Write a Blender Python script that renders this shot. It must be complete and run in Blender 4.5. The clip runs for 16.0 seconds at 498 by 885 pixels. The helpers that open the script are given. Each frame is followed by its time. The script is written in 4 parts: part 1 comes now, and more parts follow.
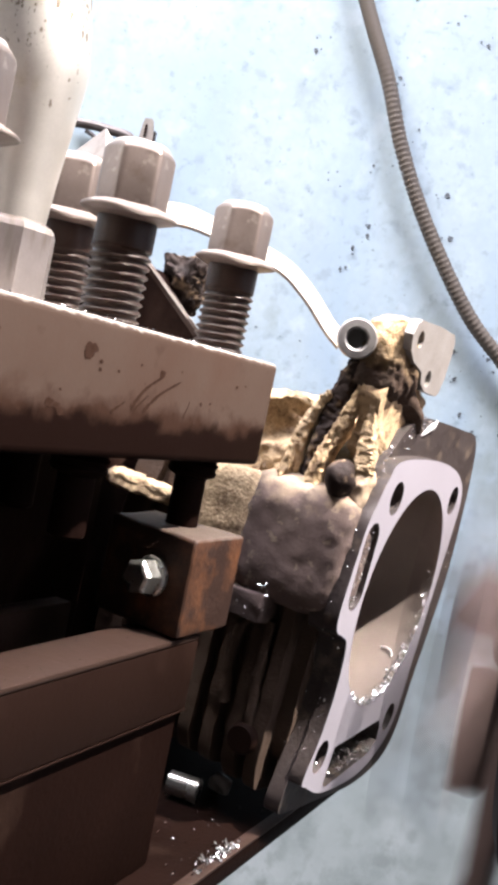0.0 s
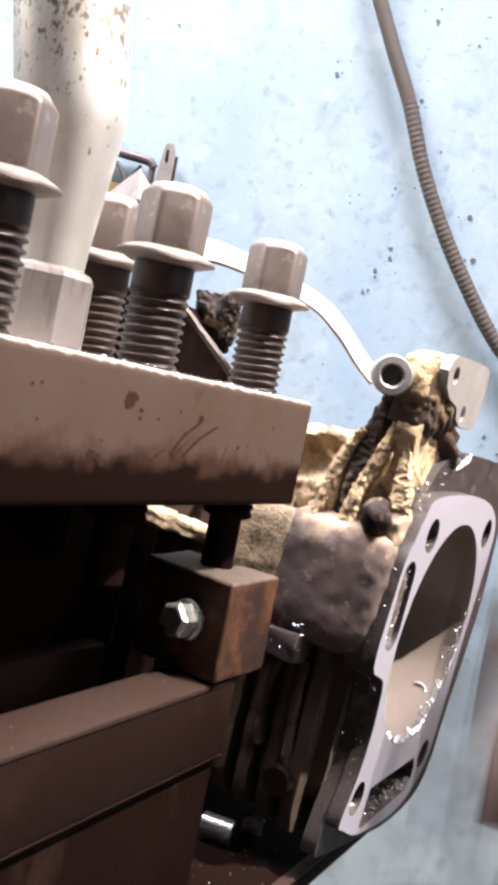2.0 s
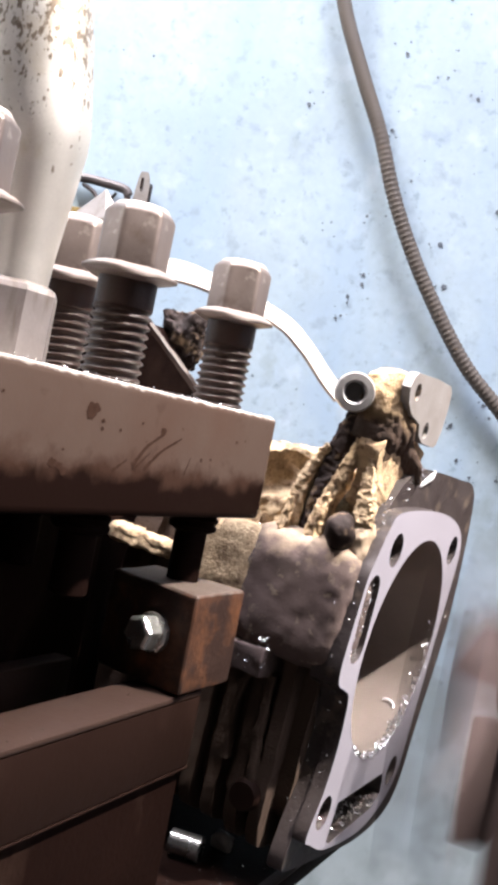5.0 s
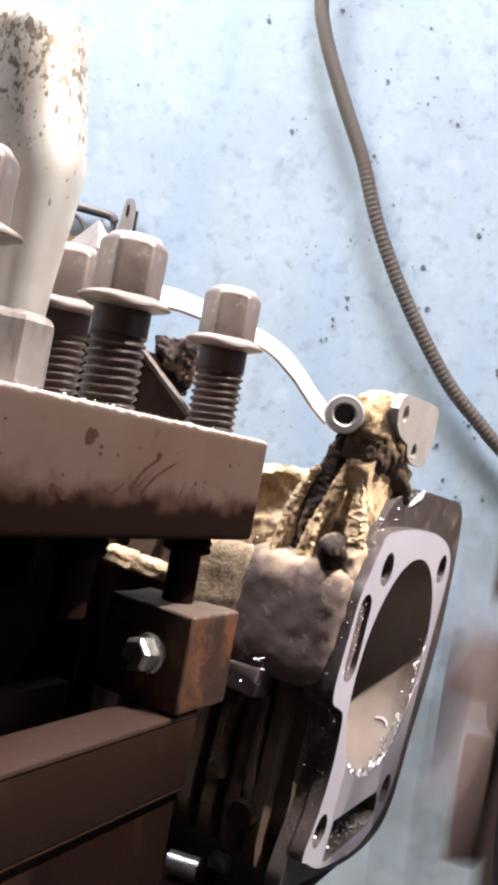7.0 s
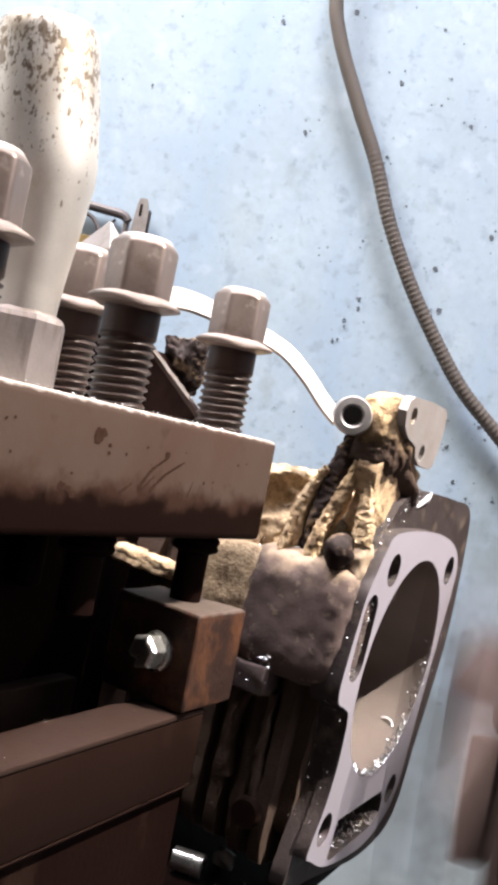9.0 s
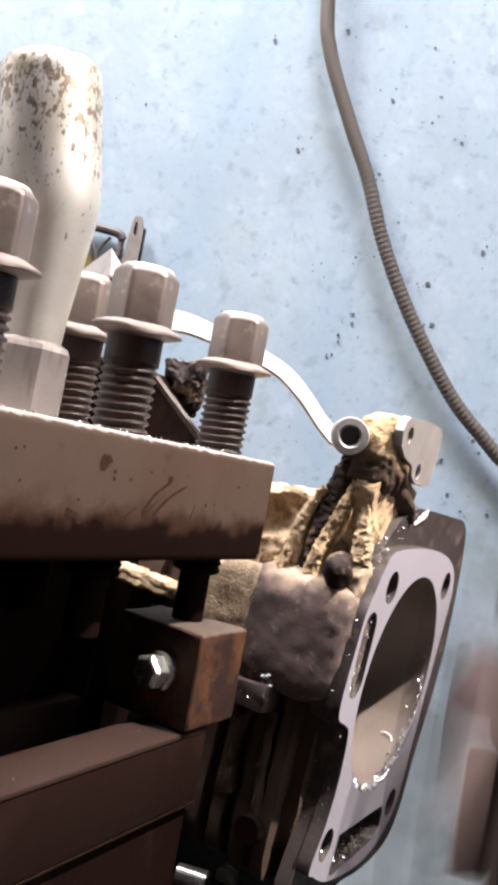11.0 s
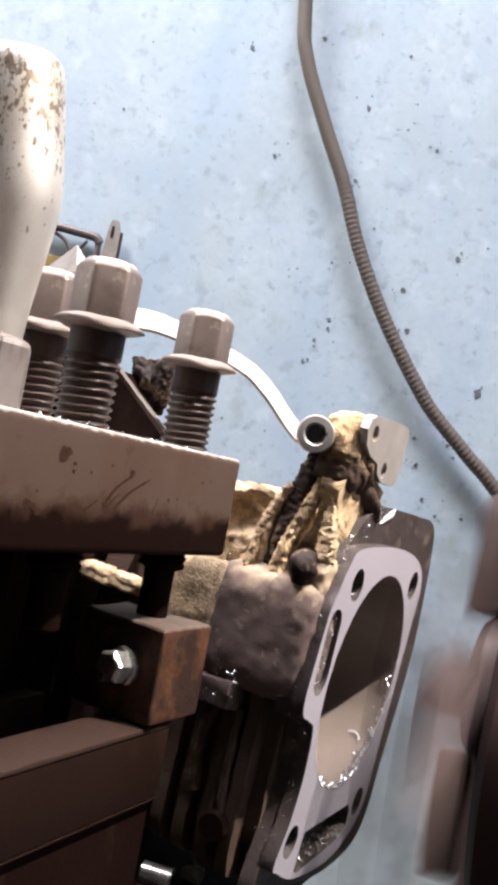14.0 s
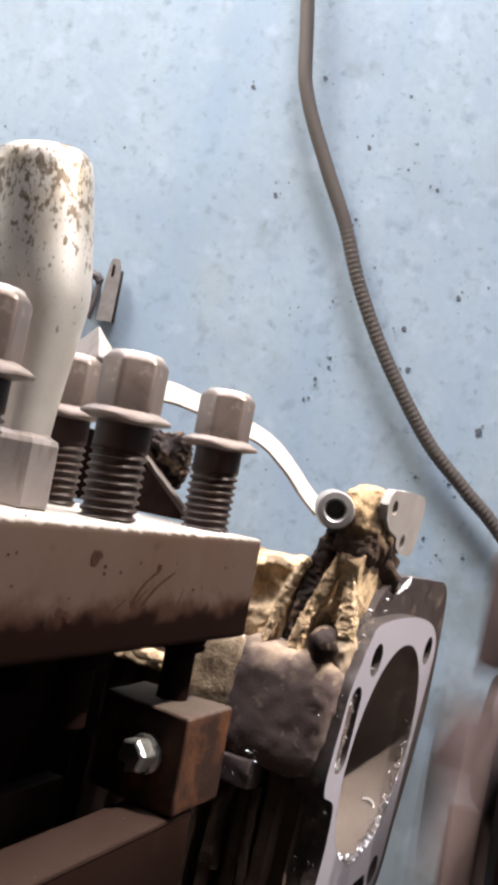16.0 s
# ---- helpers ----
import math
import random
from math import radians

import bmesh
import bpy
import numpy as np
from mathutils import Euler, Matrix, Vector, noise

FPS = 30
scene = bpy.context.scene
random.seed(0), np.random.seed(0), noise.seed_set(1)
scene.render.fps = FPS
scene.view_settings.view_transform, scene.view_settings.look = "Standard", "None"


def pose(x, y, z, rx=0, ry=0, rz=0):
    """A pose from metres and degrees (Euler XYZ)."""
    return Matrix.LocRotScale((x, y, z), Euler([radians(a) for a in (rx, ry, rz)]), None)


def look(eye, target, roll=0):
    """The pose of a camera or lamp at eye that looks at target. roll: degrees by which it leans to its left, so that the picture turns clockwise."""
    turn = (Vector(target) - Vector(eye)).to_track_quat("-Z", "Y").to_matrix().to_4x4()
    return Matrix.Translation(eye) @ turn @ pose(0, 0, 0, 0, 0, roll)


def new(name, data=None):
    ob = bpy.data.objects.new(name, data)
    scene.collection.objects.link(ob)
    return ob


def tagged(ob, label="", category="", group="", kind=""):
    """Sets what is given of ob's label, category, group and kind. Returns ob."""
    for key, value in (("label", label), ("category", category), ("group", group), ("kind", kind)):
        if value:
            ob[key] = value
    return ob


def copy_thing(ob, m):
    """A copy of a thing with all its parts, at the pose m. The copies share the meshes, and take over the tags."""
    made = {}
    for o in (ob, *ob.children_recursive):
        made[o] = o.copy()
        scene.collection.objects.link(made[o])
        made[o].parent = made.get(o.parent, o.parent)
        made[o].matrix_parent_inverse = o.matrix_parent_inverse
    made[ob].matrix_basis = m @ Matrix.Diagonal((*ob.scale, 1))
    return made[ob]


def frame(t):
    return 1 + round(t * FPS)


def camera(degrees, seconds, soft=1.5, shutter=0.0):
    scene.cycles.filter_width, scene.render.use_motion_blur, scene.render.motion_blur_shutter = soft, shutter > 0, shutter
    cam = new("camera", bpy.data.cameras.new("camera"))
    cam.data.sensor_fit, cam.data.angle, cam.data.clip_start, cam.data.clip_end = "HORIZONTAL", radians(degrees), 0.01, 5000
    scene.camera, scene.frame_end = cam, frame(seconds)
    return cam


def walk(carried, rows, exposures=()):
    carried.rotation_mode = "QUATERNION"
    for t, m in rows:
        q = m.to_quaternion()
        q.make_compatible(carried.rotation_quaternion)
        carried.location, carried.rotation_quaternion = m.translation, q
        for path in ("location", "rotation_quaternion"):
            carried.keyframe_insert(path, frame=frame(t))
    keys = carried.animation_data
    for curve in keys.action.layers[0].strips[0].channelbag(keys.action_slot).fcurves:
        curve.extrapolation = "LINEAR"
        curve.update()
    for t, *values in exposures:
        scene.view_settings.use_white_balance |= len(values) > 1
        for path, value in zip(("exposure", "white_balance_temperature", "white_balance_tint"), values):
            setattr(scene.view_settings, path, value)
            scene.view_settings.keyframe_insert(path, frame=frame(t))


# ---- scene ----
cam = camera(28.13, 16.0, soft=4.2, shutter=0.5)
PATH = [
    (0, (0.02140, 0.03140, 1.20925), (-0.4104, 0.9318, 1.1555), 11.83),
    (0.5, (0.02054, 0.03071, 1.20808), (-0.4167, 0.9283, 1.1522), 11.69),
    (1, (0.02003, 0.03058, 1.20710), (-0.4221, 0.9261, 1.1566), 11.43),
    (1.5, (0.01933, 0.03162, 1.20870), (-0.4221, 0.9277, 1.1629), 11.35),
    (2, (0.01525, 0.03139, 1.21390), (-0.4337, 0.9240, 1.1716), 11.42),
    (2.5, (0.01109, 0.02992, 1.21931), (-0.4320, 0.9253, 1.1765), 12.33),
    (3, (0.01038, 0.03115, 1.21445), (-0.4315, 0.9277, 1.1824), 12.69),
    (3.5, (0.01087, 0.03060, 1.21447), (-0.4299, 0.9278, 1.1875), 12.92),
    (4, (0.01016, 0.03111, 1.21477), (-0.4443, 0.9216, 1.1940), 12.74),
    (4.5, (0.01469, 0.03047, 1.21277), (-0.4435, 0.9191, 1.1931), 12.20),
    (5, (0.02069, 0.02974, 1.21136), (-0.4161, 0.9292, 1.2022), 11.30),
    (7.5, (0.02149, 0.02461, 1.21104), (-0.4088, 0.9271, 1.2306), 10.44),
    (8, (0.02302, 0.02484, 1.20953), (-0.4112, 0.9254, 1.2311), 10.50),
    (8.5, (0.02249, 0.02406, 1.21014), (-0.4147, 0.9233, 1.2278), 10.79),
    (9, (0.02256, 0.02382, 1.21150), (-0.4154, 0.9227, 1.2244), 11.08),
    (11.5, (0.02265, 0.01775, 1.21434), (-0.4093, 0.9192, 1.2428), 10.45),
    (12, (0.02542, 0.01707, 1.21506), (-0.4049, 0.9192, 1.2454), 10.37),
    (12.5, (0.02489, 0.02019, 1.21208), (-0.4049, 0.9226, 1.2437), 10.37),
    (13, (0.02267, 0.02043, 1.21463), (-0.4070, 0.9228, 1.2472), 10.58),
    (13.5, (0.02218, 0.02253, 1.21344), (-0.4096, 0.9239, 1.2461), 10.63),
    (14, (0.02746, 0.01991, 1.21156), (-0.3919, 0.9270, 1.2485), 10.78),
    (14.5, (0.02826, 0.01917, 1.21182), (-0.3807, 0.9308, 1.2535), 10.96),
    (15, (0.02604, 0.01926, 1.21400), (-0.3813, 0.9317, 1.2544), 11.27),
    (15.5, (0.01907, 0.01765, 1.22200), (-0.3858, 0.9312, 1.2618), 11.39),
    (16, (0.01709, 0.01638, 1.22604), (-0.3942, 0.9264, 1.2788), 10.75),
]
# seconds, exposure, white balance, tint
EXPOSURES = [(0.0, 0.57, 6300.0, 12.5), (2.0, 0.53, 6250.0, 12.5), (5.0, 0.44, 6200.0, 12.5), (7.5, 0.28, 6350.0, 12.5), (9.0, 0.24, 6400.0, 12.5), (12.0, 0.1, 6370.0, 13.0), (14.5, 0.02, 6420.0, 13.0), (16.0, -0.21, 6370.0, 11.5)]
walk(cam, [(t, look(eye, target, roll)) for t, eye, target, roll in PATH], EXPOSURES)

# ---- world and light ----
world = bpy.data.worlds.new("world")
scene.world = world
world.use_nodes = True
wn = world.node_tree
sky = wn.nodes.new("ShaderNodeTexSky")
sky.sky_type, sky.sun_disc = "NISHITA", False
sky.sun_elevation, sky.sun_rotation = radians(40), radians(120)
wn.links.new(sky.outputs[0], wn.nodes["Background"].inputs[0])
wn.nodes["Background"].inputs[1].default_value = 0.06


def area_lamp(name, eye, target, size, power, colour):
    data = bpy.data.lights.new(name, "AREA")
    data.shape, data.size, data.size_y, data.energy, data.color = "RECTANGLE", size[0], size[1], power, colour
    ob = new(name, data)
    ob.matrix_world = look(eye, target)
    return ob


# daylight in the east window opening; the other four are unseen sources, added to brighten the work
area_lamp("window_light", (1.70, 0.55, 2.20), (-0.05, 0.31, 1.16), (0.9, 0.9), 7.0, (1.0, 0.92, 1.0))
area_lamp("added_left_light", (-0.85, -0.12, 2.74), (-0.12, 0.30, 1.22), (0.4, 0.4), 56.0, (1.0, 0.915, 0.83))
area_lamp("added_overhead_light", (-0.22, 0.00, 2.74), (-0.22, 0.04, 1.0), (1.3, 0.5), 55.0, (0.965, 0.93, 1.0))
area_lamp("added_west_light", (-1.90, -0.55, 1.95), (-0.12, 0.25, 1.25), (0.7, 0.7), 9.0, (1.0, 0.93, 0.84))
lamp = bpy.data.lights.new("added_key_spot", "SPOT")
lamp.energy, lamp.color, lamp.spot_size, lamp.spot_blend, lamp.shadow_soft_size = 92.0, (1.0, 0.91, 0.80), radians(26), 0.5, 0.012
new("added_key_spot", lamp).matrix_world = look((0.26, 0.30, 1.82), (-0.084, 0.262, 1.212))

# ---- materials ----


def material(name, base, rough=0.5, metal=0.0, second=None, scale=60.0, amount=0.5, bump=0.15, bump_scale=300.0,
             third=None, third_scale=12.0, third_edge=(0.55, 0.7), spec=0.5, relief=0.0006):
    m = bpy.data.materials.new(name)
    m.use_nodes = True
    nt = m.node_tree
    nodes, links = nt.nodes, nt.links
    bsdf = nodes["Principled BSDF"]
    bsdf.inputs["Metallic"].default_value = metal
    bsdf.inputs["Specular IOR Level"].default_value = spec
    co = nodes.new("ShaderNodeTexCoord")
    info = nodes.new("ShaderNodeObjectInfo")
    shift = nodes.new("ShaderNodeVectorMath")
    shift.operation = "MULTIPLY_ADD"
    links.new(info.outputs["Random"], shift.inputs[0])
    shift.inputs[1].default_value = (3.1, 1.7, 2.3)
    links.new(co.outputs["Object"], shift.inputs[2])

    def noise_tex(sc, detail=6.0):
        n = nodes.new("ShaderNodeTexNoise")
        n.inputs["Scale"].default_value, n.inputs["Detail"].default_value = sc, detail
        n.inputs["Roughness"].default_value = 0.62
        links.new(shift.outputs[0], n.inputs["Vector"])
        return n

    def ramp(src, lo, hi):
        r = nodes.new("ShaderNodeMapRange")
        r.inputs[1].default_value, r.inputs[2].default_value = lo, hi
        links.new(src, r.inputs[0])
        return r.outputs[0]

    def mix(fac, a, b):
        x = nodes.new("ShaderNodeMix")
        x.data_type = "RGBA"
        if fac is not None:
            links.new(fac, x.inputs[0])
        for sock, val in ((x.inputs[6], a), (x.inputs[7], b)):
            if isinstance(val, tuple):
                sock.default_value = (*val, 1)
            else:
                links.new(val, sock)
        return x.outputs[2]

    second = second or tuple(c * 0.6 for c in base)
    n1 = noise_tex(scale)
    col = mix(ramp(n1.outputs[0], 0.5 - 0.3 * amount - 0.02, 0.5 + 0.3), second, base)
    fine = noise_tex(bump_scale, 4.0)
    col = mix(ramp(fine.outputs[0], 0.3, 0.75), mix(None, tuple(c * 0.72 for c in base), col), col)
    if third:
        n3 = noise_tex(third_scale, 8.0)
        col = mix(ramp(n3.outputs[0], *third_edge), col, third)
    links.new(col, bsdf.inputs["Base Color"])
    rr = nodes.new("ShaderNodeMapRange")
    rr.inputs[3].default_value, rr.inputs[4].default_value = max(rough - 0.14, 0.03), min(rough + 0.16, 1.0)
    links.new(n1.outputs[0], rr.inputs[0])
    links.new(rr.outputs[0], bsdf.inputs["Roughness"])
    b = nodes.new("ShaderNodeBump")
    b.inputs["Strength"].default_value, b.inputs["Distance"].default_value = bump, relief
    links.new(fine.outputs[0], b.inputs["Height"])
    links.new(b.outputs[0], bsdf.inputs["Normal"])
    return m


BAR_STEEL = material("bar_steel", (0.068, 0.049, 0.040), 0.62, 0.0, (0.046, 0.028, 0.0215), 30, 0.7, 0.06, 900,
                     (0.05, 0.033, 0.027), 70, (0.64, 0.76), spec=0.04)


def height_tint(m, colour, level, spread, grain=55.0, fade=0.001, above=False):
    """A ragged-edged tint below a height (above: over it), for crept oil, pale tops and painted shade."""
    nt = m.node_tree
    nodes, links = nt.nodes, nt.links
    bsdf = nodes["Principled BSDF"]
    old = bsdf.inputs["Base Color"].links[0].from_socket
    co = nodes.new("ShaderNodeTexCoord")
    sep = nodes.new("ShaderNodeSeparateXYZ")
    links.new(co.outputs["Object"], sep.inputs[0])
    ns = nodes.new("ShaderNodeTexNoise")
    ns.inputs["Scale"].default_value, ns.inputs["Detail"].default_value, ns.inputs["Roughness"].default_value = grain, 7.0, 0.6
    links.new(co.outputs["Object"], ns.inputs["Vector"])
    off = nodes.new("ShaderNodeMath")
    off.operation = "MULTIPLY_ADD"
    off.inputs[1].default_value = spread
    links.new(ns.outputs[0], off.inputs[0])
    links.new(sep.outputs[2], off.inputs[2])
    edge = nodes.new("ShaderNodeMapRange")
    edge.inputs[1].default_value, edge.inputs[2].default_value = level + spread * 0.5 - fade, level + spread * 0.5 + fade
    links.new(off.outputs[0], edge.inputs[0])
    mx = nodes.new("ShaderNodeMix")
    mx.data_type = "RGBA"
    links.new(edge.outputs[0], mx.inputs[0])
    mx.inputs[7 if above else 6].default_value = (*colour, 1)
    links.new(old, mx.inputs[6 if above else 7])
    links.new(mx.outputs[2], bsdf.inputs["Base Color"])


def blotches(m, colour, scale, lo, hi, most, stretch=(1, 1, 1), heights=None):
    """Stains or specks strewn over a material; heights: they gather towards the second of two heights."""
    nt = m.node_tree
    nodes, links = nt.nodes, nt.links
    bsdf = nodes["Principled BSDF"]
    old = bsdf.inputs["Base Color"].links[0].from_socket
    co = nodes.new("ShaderNodeTexCoord")
    mp = nodes.new("ShaderNodeMapping")
    mp.inputs["Scale"].default_value = stretch
    links.new(co.outputs["Object"], mp.inputs[0])
    ns = nodes.new("ShaderNodeTexNoise")
    ns.inputs["Scale"].default_value, ns.inputs["Detail"].default_value, ns.inputs["Roughness"].default_value = scale, 5.0, 0.55
    links.new(mp.outputs[0], ns.inputs["Vector"])
    value = ns.outputs[0]
    if heights:
        sep = nodes.new("ShaderNodeSeparateXYZ")
        links.new(co.outputs["Object"], sep.inputs[0])
        h = nodes.new("ShaderNodeMapRange")
        h.inputs[1].default_value, h.inputs[2].default_value = heights
        h.inputs[3].default_value, h.inputs[4].default_value = -0.16, 0.02
        links.new(sep.outputs[2], h.inputs[0])
        add = nodes.new("ShaderNodeMath")
        links.new(value, add.inputs[0])
        links.new(h.outputs[0], add.inputs[1])
        value = add.outputs[0]
    edge = nodes.new("ShaderNodeMapRange")
    edge.inputs[1].default_value, edge.inputs[2].default_value, edge.inputs[4].default_value = lo, hi, most
    links.new(value, edge.inputs[0])
    mx = nodes.new("ShaderNodeMix")
    mx.data_type = "RGBA"
    links.new(edge.outputs[0], mx.inputs[0])
    links.new(old, mx.inputs[6])
    mx.inputs[7].default_value = (*colour, 1)
    links.new(mx.outputs[2], bsdf.inputs["Base Color"])


blotches(BAR_STEEL, (0.046, 0.026, 0.019), 24, 0.46, 0.70, 0.8)
blotches(BAR_STEEL, (0.030, 0.015, 0.010), 60, 0.57, 0.66, 0.5, (1, 1, 1), (1.214, 1.198))
blotches(BAR_STEEL, (0.035, 0.021, 0.016), 190, 0.60, 0.70, 0.6)
height_tint(BAR_STEEL, (0.026, 0.0135, 0.0095), 1.2012, 0.013, 85.0, 0.0016)
height_tint(BAR_STEEL, (0.0055, 0.0021, 0.0014), 1.1990, 0.010, 120.0, 0.0012)
height_tint(BAR_STEEL, (0.34, 0.31, 0.28), 1.2156, 0.0018, 420.0, 0.0004, True)
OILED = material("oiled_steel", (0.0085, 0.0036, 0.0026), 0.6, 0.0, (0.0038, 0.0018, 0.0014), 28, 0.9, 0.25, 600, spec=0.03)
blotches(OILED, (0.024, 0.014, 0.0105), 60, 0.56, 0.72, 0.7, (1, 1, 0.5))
BOLT_STEEL = material("bolt_steel", (0.175, 0.138, 0.122), 0.40, 0.5, (0.10, 0.075, 0.064), 120, 0.7, 0.05, 1200,
                      (0.08, 0.055, 0.04), 90, (0.56, 0.72))
blotches(BOLT_STEEL, (0.32, 0.28, 0.25), 320, 0.59, 0.70, 0.5)
blotches(BOLT_STEEL, (0.045, 0.03, 0.024), 150, 0.56, 0.70, 0.6)
height_tint(BOLT_STEEL, (0.42, 0.38, 0.35), 0.0338, 0.0012, 300.0, 0.0004, True)
FLANGE_STEEL = material("pale_top_flange_steel", (0.115, 0.086, 0.073), 0.45, 0.3, (0.06, 0.043, 0.036), 150, 0.7, 0.1, 1200)
# Flange turns paler above its rim.
height_tint(FLANGE_STEEL, (0.20, 0.165, 0.148), 0.0213, 0.0012, 300.0, 0.0004, True)
THREAD = material("dark_thread", (0.026, 0.0125, 0.0085), 0.42, 0.0, (0.011, 0.0052, 0.0037), 150, 0.6, 0.2, 1500, spec=0.22)
POST_STEEL = material("post_steel", (0.60, 0.57, 0.53), 0.42, 0.7, (0.44, 0.41, 0.37), 60, 0.5, 0.05, 1600)
blotches(POST_STEEL, (0.36, 0.29, 0.19), 130, 0.50, 0.66, 0.6, (1, 1, 0.7), (0.026, 0.056))
blotches(POST_STEEL, (0.12, 0.085, 0.055), 620, 0.55, 0.60, 0.85, (1, 1, 0.6), (0.030, 0.056))
blotches(POST_STEEL, (0.10, 0.075, 0.05), 1500, 0.57, 0.62, 0.8, (1, 1, 0.5), (0.026, 0.060))
TUBE_ALU = material("tube_aluminium", (0.40, 0.385, 0.38), 0.4, 0.5, (0.26, 0.24, 0.23), 120, 0.5, 0.1, 900)
COLLAR_STEEL = material("collar_steel", (0.30, 0.27, 0.26), 0.38, 0.6, (0.19, 0.165, 0.155), 130, 0.8, 0.12, 1400)
blotches(COLLAR_STEEL, (0.12, 0.09, 0.07), 260, 0.56, 0.68, 0.7, (1, 1, 0.15))
FACE_ALU = material("machined_aluminium", (0.50, 0.475, 0.54), 0.42, 0.35, (0.45, 0.425, 0.485), 40, 0.4, 0.05, 2500)
CAST = material("grimy_cast_aluminium", (0.70, 0.54, 0.35), 0.85, 0.0, (0.38, 0.26, 0.15), 330, 0.9, 0.8, 1500,
                (0.15, 0.095, 0.058), 150, (0.55, 0.68), relief=0.0012, spec=0.2)
FIN_CAST = material("caked_shaded_fin_casting", (0.64, 0.48, 0.30), 0.85, 0.0, (0.33, 0.215, 0.115), 330, 0.9, 0.7, 1500,
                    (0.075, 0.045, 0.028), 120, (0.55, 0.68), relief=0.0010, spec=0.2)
MOUNT_CAST = material("oily_shaded_mount_casting", (0.56, 0.40, 0.225), 0.75, 0.0, (0.30, 0.19, 0.10), 330, 0.9, 0.8, 1500,
                      (0.10, 0.06, 0.035), 170, (0.50, 0.66), relief=0.0012, spec=0.2)
# Oily black of knob and swarf; on the rib it paints a shaded gap.
KNOB_DARK = material("oily_black_gap_casting", (0.026, 0.016, 0.014), 0.7, 0.0, (0.012, 0.008, 0.007), 200, 0.7, 0.4, 900, spec=0.15)
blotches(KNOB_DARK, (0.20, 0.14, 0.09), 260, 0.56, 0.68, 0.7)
CAST_GREY = material("grey_cast_aluminium", (0.165, 0.120, 0.110), 0.85, 0.0, (0.085, 0.060, 0.053), 170, 0.9, 0.2, 1500,
                     (0.095, 0.070, 0.061), 70, (0.52, 0.70), spec=0.2)
blotches(CAST_GREY, (0.34, 0.27, 0.20), 380, 0.58, 0.70, 0.6)
blotches(CAST_GREY, (0.060, 0.045, 0.043), 48, 0.50, 0.66, 0.7)
height_tint(CAST_GREY, (0.33, 0.25, 0.175), 0.0262, 0.022, 160.0, 0.004, True)
BORE = material("honed_bore", (0.22, 0.18, 0.16), 0.42, 0.3, (0.17, 0.138, 0.122), 60, 0.5, 0.05, 1500)
FLANGE_GREY = material("dark_flange_casting", (0.058, 0.045, 0.043), 0.5, 0.1, (0.022, 0.016, 0.015), 90, 0.7, 0.3, 700)
blotches(FLANGE_GREY, (0.26, 0.20, 0.145), 170, 0.56, 0.70, 0.3)
LUG_ALU = material("lug_aluminium", (0.36, 0.34, 0.33), 0.5, 0.3, (0.22, 0.19, 0.17), 90, 0.6, 0.2, 900)
OIL_MARK = material("oil_mark", (0.020, 0.0095, 0.0065), 0.7, 0.0, (0.036, 0.019, 0.013), 700, 0.8, 0.1, 900, spec=0.05)
WORN_AND_LIT = material("worn_and_lit_steel", (0.037, 0.0205, 0.0155), 0.5, 0.1, (0.018, 0.011, 0.009), 60, 0.9, 0.15, 700, spec=0.2)
RUST = material("rusty_block", (0.026, 0.012, 0.008), 0.6, 0.0, (0.016, 0.008, 0.006), 70, 0.7, 0.3, 900,
                (0.16, 0.062, 0.024), 55, (0.48, 0.80), spec=0.25)
# The block's lit top put into the colour as a paler band.
height_tint(RUST, (0.07, 0.052, 0.043), 1.1741, 0.0016, 300.0, 0.0003, True)
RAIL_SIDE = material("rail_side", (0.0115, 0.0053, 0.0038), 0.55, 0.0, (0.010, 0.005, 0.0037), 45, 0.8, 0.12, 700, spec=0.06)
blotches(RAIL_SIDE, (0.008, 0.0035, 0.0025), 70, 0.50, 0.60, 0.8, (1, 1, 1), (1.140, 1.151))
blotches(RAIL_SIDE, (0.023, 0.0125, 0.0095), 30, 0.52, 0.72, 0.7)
ZINC = material("zinc_bolt", (0.62, 0.62, 0.60), 0.25, 0.9, (0.4, 0.39, 0.37), 160, 0.5, 0.05, 1500)
CHIP = material("bright_chips", (0.85, 0.85, 0.85), 0.22, 0.95, (0.6, 0.6, 0.6), 400, 0.5, 0.05, 1500)
BRIGHT_ALU = material("bright_aluminium", (0.80, 0.80, 0.82), 0.3, 0.2, (0.66, 0.66, 0.68), 400, 0.5, 0.05, 1500)
STRAP = material("white_strap", (0.42, 0.39, 0.36), 0.5, 0.1, (0.22, 0.19, 0.165), 160, 0.5, 0.1, 900)
blotches(STRAP, (0.26, 0.21, 0.17), 230, 0.55, 0.70, 0.6)
BRACKET = material("bracket_grey", (0.15, 0.13, 0.125), 0.55, 0.2, (0.085, 0.07, 0.066), 200, 0.6, 0.1, 900)
YELLOW = material("yellow_plastic", (0.30, 0.20, 0.045), 0.5, 0.0, (0.15, 0.10, 0.03), 120, 0.5, 0.1, 900)
HOSE = material("conduit_tan", (0.135, 0.112, 0.09), 0.55, 0.1, (0.12, 0.10, 0.085), 60, 0.5, 0.1, 900)
CUTTER = material("cutter_steel", (0.085, 0.057, 0.051), 0.6, 0.1, (0.07, 0.045, 0.04), 40, 0.5, 0.1, 700)
SPINDLE = material("spindle_iron", (0.045, 0.024, 0.022), 0.8, 0.0, (0.028, 0.016, 0.015), 30, 0.5, 0.1, 500, spec=0.2)
PLASTER = material("workshop_plaster", (0.20, 0.185, 0.17), 0.85, 0.0, (0.14, 0.13, 0.12), 4, 0.5, 0.2, 80)
